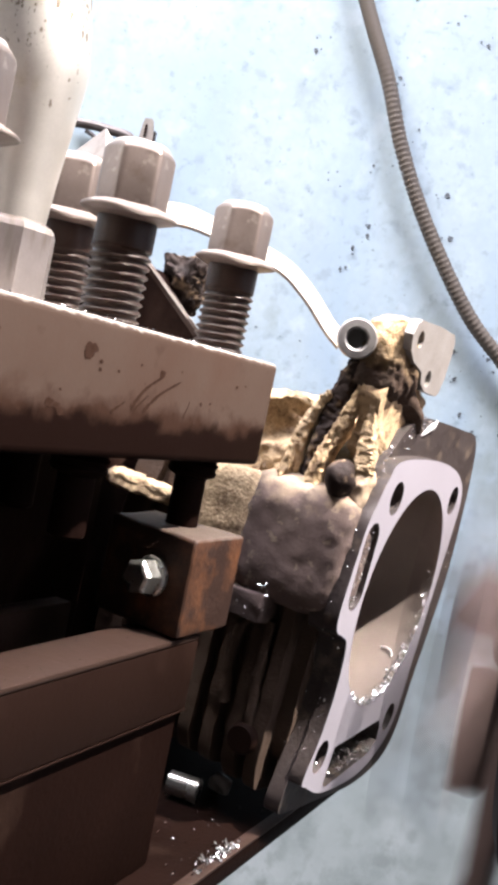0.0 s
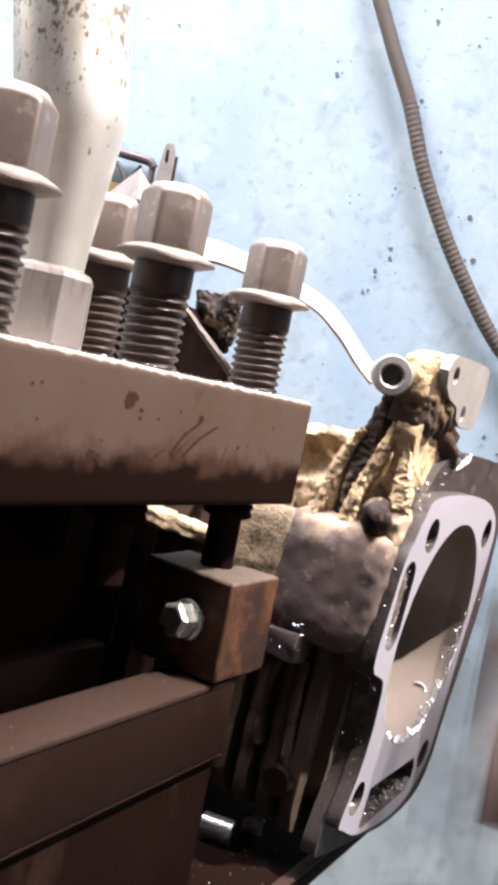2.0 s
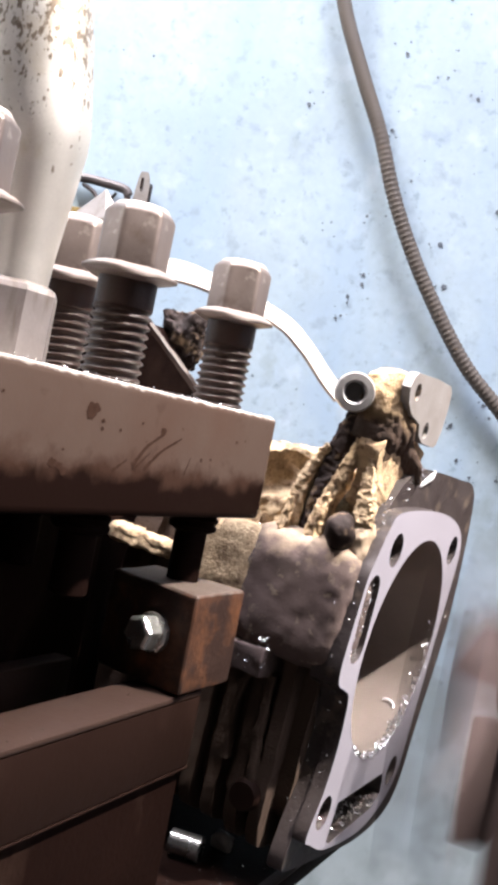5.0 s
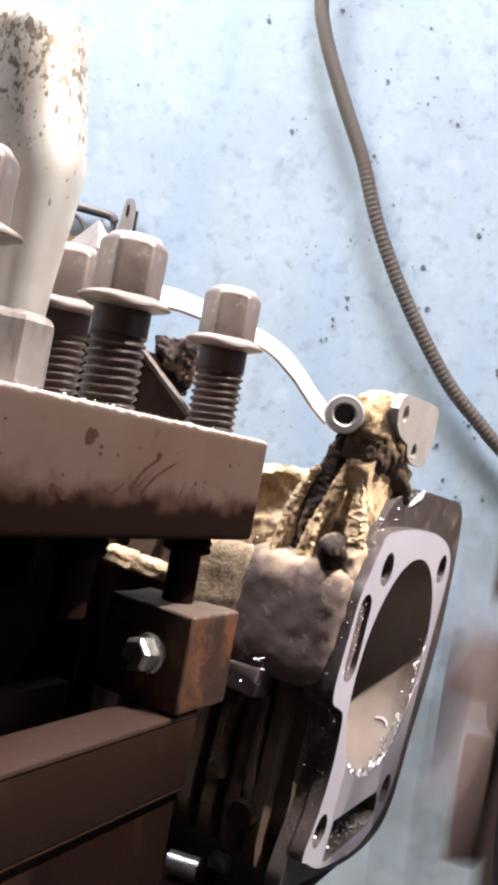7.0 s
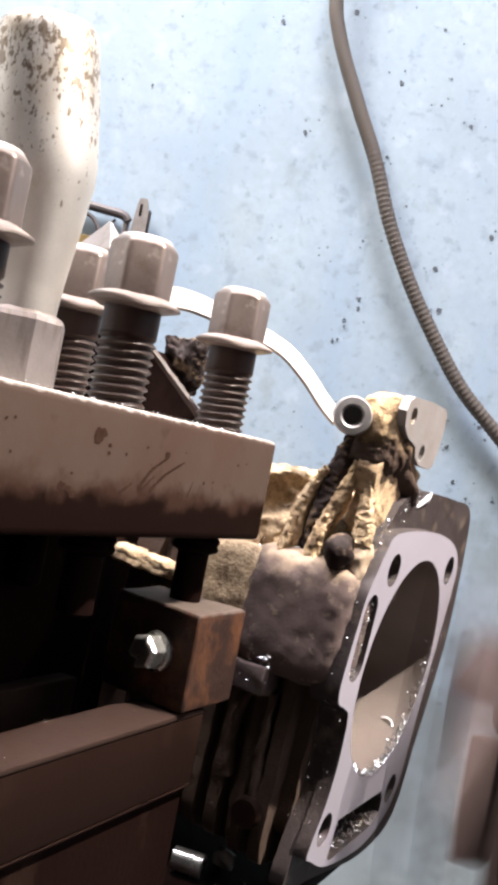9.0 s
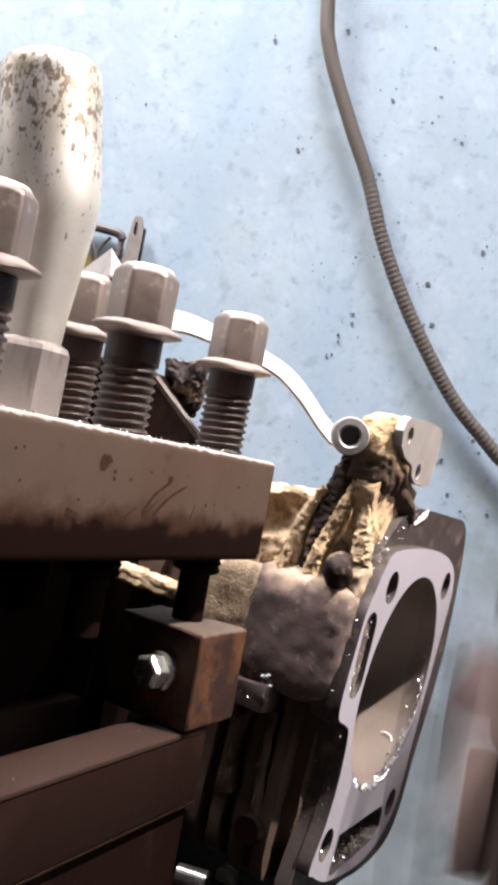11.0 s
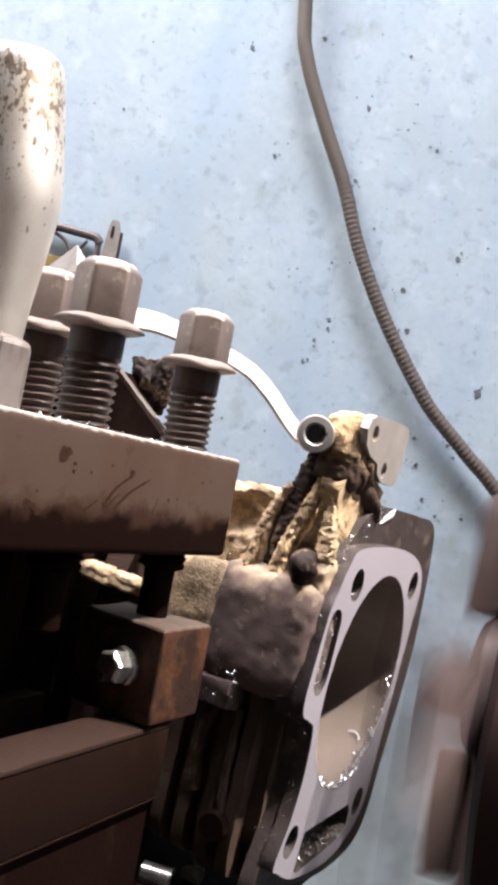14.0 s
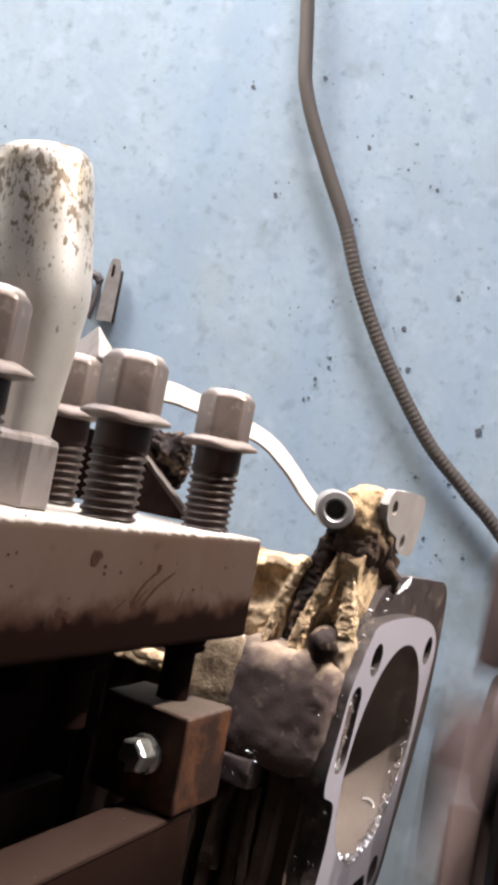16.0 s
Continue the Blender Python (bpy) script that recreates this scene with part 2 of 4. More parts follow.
FLOOR_M = material("oily_concrete", (0.16, 0.15, 0.14), 0.8, 0.0, (0.08, 0.075, 0.07), 5, 0.5, 0.2, 90)
STAIN = material("oil_spot", (0.16, 0.185, 0.21), 0.6, 0.0, (0.085, 0.10, 0.12), 300, 0.5, 0.1, 900)
PAINT = material("blue_paint", (0.50, 0.615, 0.665), 0.5, 0.0, (0.425, 0.53, 0.625), 14, 0.9, 0.12, 180,
                 (0.33, 0.41, 0.46), 6, (0.50, 0.85))
blotches(PAINT, (0.385, 0.485, 0.58), 32, 0.52, 0.66, 0.6)
blotches(PAINT, (0.35, 0.475, 0.60), 14, 0.48, 0.68, 0.65, (1, 1, 0.2))
blotches(PAINT, (0.29, 0.36, 0.43), 75, 0.57, 0.68, 0.6)
blotches(PAINT, (0.30, 0.37, 0.43), 190, 0.62, 0.70, 0.55)
blotches(PAINT, (0.25, 0.32, 0.38), 110, 0.60, 0.70, 0.65)
blotches(PAINT, (0.27, 0.34, 0.40), 60, 0.65, 0.73, 0.5)
blotches(PAINT, (0.56, 0.66, 0.74), 48, 0.58, 0.70, 0.5)
blotches(CAST, (0.17, 0.105, 0.06), 460, 0.52, 0.66, 0.5)
blotches(CAST, (0.26, 0.17, 0.095), 1300, 0.54, 0.66, 0.5)
blotches(CAST, (0.10, 0.06, 0.04), 120, 0.58, 0.70, 0.5)
blotches(FIN_CAST, (0.12, 0.07, 0.042), 420, 0.50, 0.64, 0.75)
blotches(FIN_CAST, (0.40, 0.29, 0.18), 1300, 0.56, 0.66, 0.5)
# Oily underside of the mount, with its shade put into the colour.
height_tint(MOUNT_CAST, (0.055, 0.034, 0.024), 0.0640, 0.014, 170.0, 0.004)
# Shade on the lower fins painted dark, together with their oil.
height_tint(FIN_CAST, (0.056, 0.036, 0.026), 0.022, 0.030)
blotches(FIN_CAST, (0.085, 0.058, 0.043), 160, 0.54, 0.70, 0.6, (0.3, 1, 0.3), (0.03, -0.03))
height_tint(PAINT, (0.45, 0.51, 0.52), 1.03, 0.34, 11.0, 0.07)
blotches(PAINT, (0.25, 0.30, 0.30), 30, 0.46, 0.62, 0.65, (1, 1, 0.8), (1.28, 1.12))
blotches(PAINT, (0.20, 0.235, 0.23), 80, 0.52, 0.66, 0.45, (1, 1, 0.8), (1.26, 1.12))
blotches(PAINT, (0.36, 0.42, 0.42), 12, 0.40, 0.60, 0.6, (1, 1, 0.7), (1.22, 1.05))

# ---- mesh helpers ----


def finish(bm, name, mat, smooth=30):
    bmesh.ops.recalc_face_normals(bm, faces=bm.faces)
    me = bpy.data.meshes.new(name)
    bm.to_mesh(me)
    bm.free()
    me.materials.append(mat)
    if smooth:
        me.polygons.foreach_set("use_smooth", [True] * len(me.polygons))
        me.set_sharp_from_angle(angle=radians(smooth))
    return me


def part(name, bm, mat, parent, label="", smooth=30):
    ob = new(name, finish(bm, name, mat, smooth))
    ob.parent = parent
    if label:
        tagged(ob, label)
    return ob


def thing(name, label, category, m=None, group="", kind=""):
    ob = new(name)
    ob.empty_display_size = 0.01
    if m is not None:
        ob.matrix_world = m
    return tagged(ob, label, category, group, kind)


def add_box(bm, x0, x1, y0, y1, z0, z1, bevel=0.0, segs=2):
    made = bmesh.ops.create_cube(bm, size=1.0)["verts"]
    for v in made:
        v.co = Vector((x0 + (v.co.x + 0.5) * (x1 - x0), y0 + (v.co.y + 0.5) * (y1 - y0), z0 + (v.co.z + 0.5) * (z1 - z0)))
    if bevel:
        edges = {e for v in made for e in v.link_edges}
        bmesh.ops.bevel(bm, geom=list(edges), offset=bevel, segments=segs, profile=0.6, affect="EDGES")
    return bm


def add_lathe(bm, profile, m=None, n=40, flats=0):
    """Turn (radius, height) pairs round the z axis; flats: a prism with that many sides."""
    m = m or Matrix()
    k = flats or n
    rings = []
    for r, h in profile:
        rings.append([bm.verts.new(m @ Vector((r * math.cos(2 * math.pi * i / k), r * math.sin(2 * math.pi * i / k), h))) for i in range(k)])
    for a, b in zip(rings, rings[1:]):
        for i in range(k):
            bm.faces.new((a[i], a[(i + 1) % k], b[(i + 1) % k], b[i]))
    bm.faces.new(rings[0][::-1])
    bm.faces.new(rings[-1])
    return bm


def add_prism(bm, outline, lo, hi, holes=(), m=None):
    """Extrude an outline (and holes in it) along local x, from lo to hi; points are (y, z)."""
    m = m or Matrix()
    sides = {}
    for x in (lo, hi):
        edges, loops = [], []
        for loop in (outline, *holes):
            vs = [bm.verts.new(m @ Vector((x, a, b))) for a, b in loop]
            loops.append(vs)
            edges += [bm.edges.new((vs[i], vs[(i + 1) % len(vs)])) for i in range(len(vs))]
        bmesh.ops.triangle_fill(bm, use_beauty=True, use_dissolve=False, edges=edges)
        sides[x] = loops
    for la, lb in zip(sides[lo], sides[hi]):
        for i in range(len(la)):
            j = (i + 1) % len(la)
            bm.faces.new((la[i], la[j], lb[j], lb[i]))
    return bm


def add_tube(bm, points, radius, n=12, caps=True):
    """A round tube along points; radius: a number or a function of the point's index."""
    pts = [Vector(p) for p in points]
    rings, side = [], None
    for i, p in enumerate(pts):
        d = (pts[min(i + 1, len(pts) - 1)] - pts[max(i - 1, 0)]).normalized()
        side = (d.orthogonal() if side is None else side - d * side.dot(d)).normalized()
        up = d.cross(side)
        r = radius(i) if callable(radius) else radius
        rings.append([bm.verts.new(p + r * (math.cos(2 * math.pi * k / n) * side + math.sin(2 * math.pi * k / n) * up)) for k in range(n)])
    for a, b in zip(rings, rings[1:]):
        for k in range(n):
            bm.faces.new((a[k], a[(k + 1) % n], b[(k + 1) % n], b[k]))
    if caps:
        bm.faces.new(rings[0][::-1])
        bm.faces.new(rings[-1])
    return bm


def add_thread(bm, r, depth, pitch, z0, z1, n=28):
    rows = int((z1 - z0) / pitch * 7)
    rings = []
    for j in range(rows + 1):
        z = z0 + (z1 - z0) * j / rows
        ring = []
        for i in range(n):
            a = (z / pitch - i / n) % 1.0
            tooth = max(0.0, 1.0 - abs(a - 0.5) * 2.6)
            rr = r - depth + depth * min(1.0, tooth * 1.25)
            ring.append(bm.verts.new((rr * math.cos(2 * math.pi * i / n), rr * math.sin(2 * math.pi * i / n), z)))
        rings.append(ring)
    for a, b in zip(rings, rings[1:]):
        for i in range(n):
            bm.faces.new((a[i], a[(i + 1) % n], b[(i + 1) % n], b[i]))
    bm.faces.new(rings[0][::-1])
    bm.faces.new(rings[-1])
    return bm


def roughen(bm, amount, scale, seed=0.0):
    for v in bm.verts:
        p = v.co * scale + Vector((seed, seed * 0.7, 0))
        v.co += amount * Vector((noise.noise(p), noise.noise(p + Vector((9, 0, 0))), noise.noise(p + Vector((0, 9, 0)))))
    return bm


def add_lump(bm, x0, x1, y0, y1, z0, z1, power=6.0, cuts=26):
    """A box with well rounded edges and an even mesh."""
    bmesh.ops.create_cube(bm, size=2.0)
    bmesh.ops.subdivide_edges(bm, edges=bm.edges[:], cuts=cuts, use_grid_fill=True)
    for v in bm.verts:
        n = sum(abs(c) ** power for c in v.co) ** (1 / power)
        a, b, c = (v.co / n)
        v.co = Vector(((x0 + x1) / 2 + a * (x1 - x0) / 2, (y0 + y1) / 2 + b * (y1 - y0) / 2, (z0 + z1) / 2 + c * (z1 - z0) / 2))
    return bm


def add_blade(bm, points, depth, n=20):
    """A tapering rib: points are (x, y, z, half width), depth its half size along y; millimetres."""
    path = smooth_path([Vector(p[:3]) / 1000 for p in points], 24)
    rings = []
    for i, p in enumerate(path):
        s_ = i / (len(path) - 1) * (len(points) - 1)
        k = min(int(s_), len(points) - 2)
        w = (points[k][3] + (points[k + 1][3] - points[k][3]) * (s_ - k)) / 1000
        d = (path[min(i + 1, len(path) - 1)] - path[max(i - 1, 0)]).normalized()
        side = Vector((0, 1, 0)).cross(d).normalized()
        deep = d.cross(side)
        ring = []
        for q in range(n):
            a = 2 * math.pi * q / n
            c, v = math.cos(a), math.sin(a)
            ring.append(bm.verts.new(p + side * (w * math.copysign(abs(c) ** 0.6, c)) + deep * (depth / 1000 * math.copysign(abs(v) ** 0.6, v))))
        rings.append(ring)
    for a, b in zip(rings, rings[1:]):
        for q in range(n):
            bm.faces.new((a[q], a[(q + 1) % n], b[(q + 1) % n], b[q]))
    bm.faces.new(rings[0][::-1])
    bm.faces.new(rings[-1])
    return bm


def smooth_loop(points, steps=6):
    """A closed Catmull-Rom curve through the points."""
    out, n = [], len(points)
    for i in range(n):
        p0, p1, p2, p3 = (Vector(points[(i + k - 1) % n]) for k in range(4))
        for s in range(steps):
            t = s / steps
            out.append(0.5 * ((2 * p1) + (p2 - p0) * t + (2 * p0 - 5 * p1 + 4 * p2 - p3) * t * t + (3 * p1 - p0 - 3 * p2 + p3) * t ** 3))
    return [tuple(p) for p in out]


def smooth_path(points, steps=8):
    out, n = [], len(points)
    for i in range(n - 1):
        p0, p1, p2, p3 = (Vector(points[min(max(i + k - 1, 0), n - 1)]) for k in range(4))
        for s in range(steps):
            t = s / steps
            out.append(0.5 * ((2 * p1) + (p2 - p0) * t + (2 * p0 - 5 * p1 + 4 * p2 - p3) * t * t + (3 * p1 - p0 - 3 * p2 + p3) * t ** 3))
    out.append(Vector(points[-1]))
    return out


def ring_points(cy, cz, r, n=48):
    return [(cy + r * math.cos(2 * math.pi * i / n), cz + r * math.sin(2 * math.pi * i / n)) for i in range(n)]


def mm(points):
    return [tuple(c / 1000 for c in p) for p in points]


# ---- the room ----
WALL_AT, WALL_DIR, WALL_OUT = Vector((-0.21, 0.62, 0)), Vector((0.925, 0.38, 0)).normalized(), Vector((0.38, -0.925, 0)).normalized()
WALL_M = Matrix.Translation(WALL_AT) @ Matrix((WALL_DIR.to_tuple() , WALL_OUT.to_tuple(), (0, 0, 1))).transposed().to_4x4()


def build_room():
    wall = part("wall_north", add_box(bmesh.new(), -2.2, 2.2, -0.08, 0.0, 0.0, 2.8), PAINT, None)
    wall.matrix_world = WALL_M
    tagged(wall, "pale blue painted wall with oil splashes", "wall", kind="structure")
    ob = part("wall_south", add_box(bmesh.new(), -2.0, 1.9, -1.98, -1.9, 0, 2.8), PLASTER, None)
    tagged(ob, "plain grey plastered workshop wall", "wall", kind="structure")
    # the west wall with an opening added for the west light
    bm = bmesh.new()
    for box in ((-2.0, -1.92, -1.9, -0.95, 0, 2.8), (-2.0, -1.92, -0.15, 2.0, 0, 2.8), (-2.0, -1.92, -0.95, -0.15, 0, 1.55), (-2.0, -1.92, -0.95, -0.15, 2.35, 2.8)):
        add_box(bm, *box)
    tagged(part("wall_west", bm, PLASTER, None), "plain grey plastered wall with an opening", "wall", kind="structure")
    # the east wall with its window opening
    bm = bmesh.new()
    for box in ((1.8, 1.9, -1.9, 0.05, 0, 2.8), (1.8, 1.9, 1.05, 2.0, 0, 2.8), (1.8, 1.9, 0.05, 1.05, 0, 1.7), (1.8, 1.9, 0.05, 1.05, 2.7, 2.8)):
        add_box(bm, *box)
    tagged(part("wall_east", bm, PLASTER, None), "plain grey plastered wall with an opening", "wall", kind="structure")
    tagged(part("floor", add_box(bmesh.new(), -2.0, 1.9, -1.9, 2.0, -0.1, 0), FLOOR_M, None), "oily grey concrete workshop floor", "floor", kind="structure")
    tagged(part("ceiling", add_box(bmesh.new(), -2.0, 1.9, -1.9, 2.0, 2.8, 2.9), PLASTER, None), "plain plastered ceiling", "ceiling", kind="structure")


build_room()

# ---- the conduit on the wall ----


def build_conduit():
    run = [(-0.075, 1.90), (-0.068, 1.65), (-0.053, 1.522), (-0.045, 1.486), (-0.025, 1.444), (-0.007, 1.41), (0.008, 1.375), (0.026, 1.342),
           (0.046, 1.312), (0.071, 1.28), (0.094, 1.259), (0.112, 1.244), (0.17, 1.20), (0.30, 1.16), (0.50, 1.15)]
    path = smooth_path([(x, 0.012, z) for x, z in run], 60)
    line, gone = [path[0]], 0.0
    step = 0.0011
    for a, b in zip(path, path[1:]):
        gap = (b - a).length
        while gone + gap >= step * len(line):
            line.append(a + (b - a) * ((step * len(line) - gone) / gap))
        gone += gap
    conduit = thing("flexible_conduit", "tan ribbed flexible conduit hanging along the blue wall", "conduit", WALL_M)
    cut = next(i for i, p in enumerate(line) if p.z < 1.438)
    bm = add_tube(bmesh.new(), line[cut:], lambda i: 0.0047 if (i % 3) else 0.0047 - min(0.0005, 0.00001 * i), 14)
    part("ribbed_hose", bm, HOSE, conduit, "ribbed tan hose", 60)
    part("sleeve", add_tube(bmesh.new(), line[:cut + 2:2], 0.00472, 14), HOSE, conduit, "smooth tan sleeve", 60)


build_conduit()

# ---- oil spots on the wall: along the wall, height, radius in millimetres ----
SPOTS = [(-83, 1493, 2.6), (-37, 1507, 2.8), (0, 1466, 2.2), (21, 1505, 1.6), (-55, 1424, 2.4), (28, 1456, 1.4), (49, 1446, 2.2), (31, 1474, 1.1), (0, 1417, 2.0),
         (-5, 1361, 1.6), (18, 1388, 1.4), (75, 1378, 2.8), (44, 1352, 2.6), (0, 1324, 1.9), (0, 1318, 2.0), (-7, 1309, 2.0), (-12, 1294, 1.8), (-9, 1296, 1.4),
         (51, 1326, 2.8), (103, 1294, 4.2), (68, 1258, 2.0), (72, 1241, 2.6), (90, 1257, 2.2), (95, 1250, 1.6), (80, 1220, 2.0), (90, 1211, 1.6), (107, 1212, 2.0), (-31, 1347, 1.0)]


def build_spots():
    rnd = random.Random(9)
    bm = bmesh.new()

    def blob(x, z, r):
        n = 22
        ph = rnd.uniform(0, 99)
        ring = []
        for i in range(n):
            a = 2 * math.pi * i / n
            rr = r * (0.75 + 0.45 * noise.noise(Vector((ph, 1.2 * math.cos(a), 1.2 * math.sin(a)))) + 0.15 * noise.noise(Vector((ph, 4 * math.cos(a), 4 * math.sin(a)))))
            ring.append(bm.verts.new((x + rr * math.cos(a), 0.0004, z + rr * 1.1 * math.sin(a))))
        top = bm.verts.new((x, 0.00042, z))
        for i in range(n):
            bm.faces.new((ring[i], ring[(i + 1) % n], top))

    for x, z, r in SPOTS:
        blob(x / 1000, z / 1000, r / 1000 * 0.72)
        for k in range(rnd.randint(1, 4)):
            blob(x / 1000 + rnd.gauss(0, 0.005), z / 1000 + rnd.gauss(0, 0.005), rnd.uniform(0.0003, 0.0009))
    for k in range(150):
        blob(rnd.uniform(-0.35, 0.25), rnd.uniform(1.0, 1.6), rnd.choice((0.0004, 0.0005, 0.0007, 0.001)))
    spots = part("oil_splashes", bm, STAIN, None, smooth=0)
    spots.matrix_world = WALL_M
    tagged(spots, "dark oil splashes dried on the blue wall", "oil stain", kind="stuff")


build_spots()

# ---- fixture: base, rail, block, bar ----


def build_fixture():
    base = thing("fixture_base", "dark oily cast iron fixture base under the rail", "fixture")
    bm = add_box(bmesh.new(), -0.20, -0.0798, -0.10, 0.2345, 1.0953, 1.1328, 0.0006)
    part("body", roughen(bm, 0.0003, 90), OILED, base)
    # Two dark backings added to close the cavity and keep light out.
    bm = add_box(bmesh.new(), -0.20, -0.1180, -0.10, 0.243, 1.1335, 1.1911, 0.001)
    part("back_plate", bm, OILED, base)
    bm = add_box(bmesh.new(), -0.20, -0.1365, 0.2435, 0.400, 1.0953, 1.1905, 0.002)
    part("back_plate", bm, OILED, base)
    # lighter steel here paints the light on the ledge
    part("back_ledge", add_box(bmesh.new(), -0.1178, -0.1125, -0.10, 0.232, 1.1330, 1.1498, 0.0008), WORN_AND_LIT, base, "ledge behind the rail, painted as lit")
    rail = thing("steel_rail", "dark oily steel rail with a worn top on the fixture base", "rail")
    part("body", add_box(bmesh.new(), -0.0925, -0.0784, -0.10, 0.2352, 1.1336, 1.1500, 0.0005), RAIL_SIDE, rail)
    bm = add_box(bmesh.new(), -0.0915, -0.0782, -0.10, 0.2350, 1.1502, 1.1515, 0.0006)
    part("wear_strip", bm, WORN_AND_LIT, rail, "worn bare steel top strip")
    part("lower_lip", add_box(bmesh.new(), -0.0925, -0.0783, -0.10, 0.2353, 1.1330, 1.1334, 0.0001), RAIL_SIDE, rail, "rubbed lower edge")
    table = thing("machine_table", "brown oily steel machine table", "table")
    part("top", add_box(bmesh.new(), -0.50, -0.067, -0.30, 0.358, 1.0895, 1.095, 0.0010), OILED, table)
    # strip in lighter steel, painting the table's lit edge
    part("edge_strip", add_box(bmesh.new(), -0.0702, -0.0668, -0.30, 0.3582, 1.0951, 1.0958, 0.0003), WORN_AND_LIT, table, "table edge strip, painted as lit")
    part("pedestal", add_box(bmesh.new(), -0.45, -0.16, -0.2, 0.25, 0.0, 1.0892, 0.01), SPINDLE, table)

    block = thing("stop_block", "rusty brown steel stop block on the rail", "block")
    bm = add_box(bmesh.new(), -0.103, -0.0772, 0.2215, 0.2455, 1.152, 1.1745, 0.0011, 3)
    bmesh.ops.subdivide_edges(bm, edges=bm.edges[:], cuts=3, use_grid_fill=True)
    for v in bm.verts:
        v.co.y += 0.20 * (-0.0772 - v.co.x) * (0.2455 - v.co.y) / 0.024
    part("body", roughen(roughen(bm, 0.00025, 160), 0.0002, 500), RUST, block)
    m = pose(-0.0872, 0.2232, 1.1638, 90, 0, -11)
    bm = add_lathe(bmesh.new(), [(0.0046, 0.0), (0.0046, 0.0010), (0.0041, 0.0014)], m, 32)
    part("washer", bm, ZINC, block)
    bm = add_lathe(bmesh.new(), [(0.0041, 0.0012), (0.0041, 0.0050), (0.0038, 0.0056), (0.0032, 0.0060)], m @ pose(0, 0, 0, 0, 0, 12), flats=6)
    part("bolt_head", bm, ZINC, block, "shiny hexagon bolt head", 0)

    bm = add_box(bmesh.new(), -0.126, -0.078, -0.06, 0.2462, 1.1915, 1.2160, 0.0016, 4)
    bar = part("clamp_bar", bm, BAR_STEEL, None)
    tagged(bar, "grey steel clamp bar with oil stains along its lower edge", "clamp bar")
    rnd = random.Random(3)
    strokes = [[(0.1862, 1.2010), (0.1900, 1.2050), (0.1960, 1.2082)], [(0.1905, 1.2008), (0.1955, 1.2045), (0.2025, 1.2076)], [(0.1872, 1.2008), (0.1915, 1.2040)],
               [(0.1800, 1.2000), (0.1840, 1.2022)], [(0.2060, 1.2005), (0.2075, 1.2040)]]
    for k, mark in enumerate(strokes):
        bm = bmesh.new()
        path = smooth_path([(0, y, z) for y, z in mark], 16)
        w = (0.0006, 0.0005, 0.0003, 0.0004, 0.0003)[k]
        up, low = [], []
        for i, q in enumerate(path):
            s_ = w * (1.0 - 0.75 * i / (len(path) - 1)) * (0.55 + 1.2 * abs(noise.noise(q * 1700))) + 0.00004
            up.append(bm.verts.new((-0.07792, q.y - s_ * 0.5, q.z + s_)))
            low.append(bm.verts.new((-0.07792, q.y + s_ * 0.5, q.z - s_)))
        for i in range(len(path) - 1):
            bm.faces.new((low[i], low[i + 1], up[i + 1], up[i]))
        part("oil_mark", bm, OIL_MARK, bar, "dark oil streak", 0)
    spots = [(0.1705, 1.2100, 0.0017), (0.1742, 1.2085, 0.0005), (0.1950, 1.2084, 0.0009), (0.1620, 1.2005, 0.0010), (0.1640, 1.2000, 0.0008), (0.1655, 1.1990, 0.0009)]
    spots += [(rnd.uniform(0.12, 0.235), rnd.uniform(1.1985, 1.2105), rnd.uniform(0.00015, 0.0005)) for k in range(22)]
    for y, z, r in spots:
        bm, ph = bmesh.new(), rnd.uniform(0, 99)
        ring = []
        for i in range(26):
            a = 2 * math.pi * i / 26
            rr = r * (0.85 + 0.4 * noise.noise(Vector((ph, 1.3 * math.cos(a), 1.3 * math.sin(a)))) + 0.3 * noise.noise(Vector((ph, 5 * math.cos(a), 5 * math.sin(a)))))
            ring.append(bm.verts.new((-0.07793, y + 1.25 * rr * math.cos(a), z + 0.9 * rr * math.sin(a))))
        bm.faces.new(ring)
        part("oil_mark", bm, OIL_MARK, bar, "dark oil spot", 0)


build_fixture()


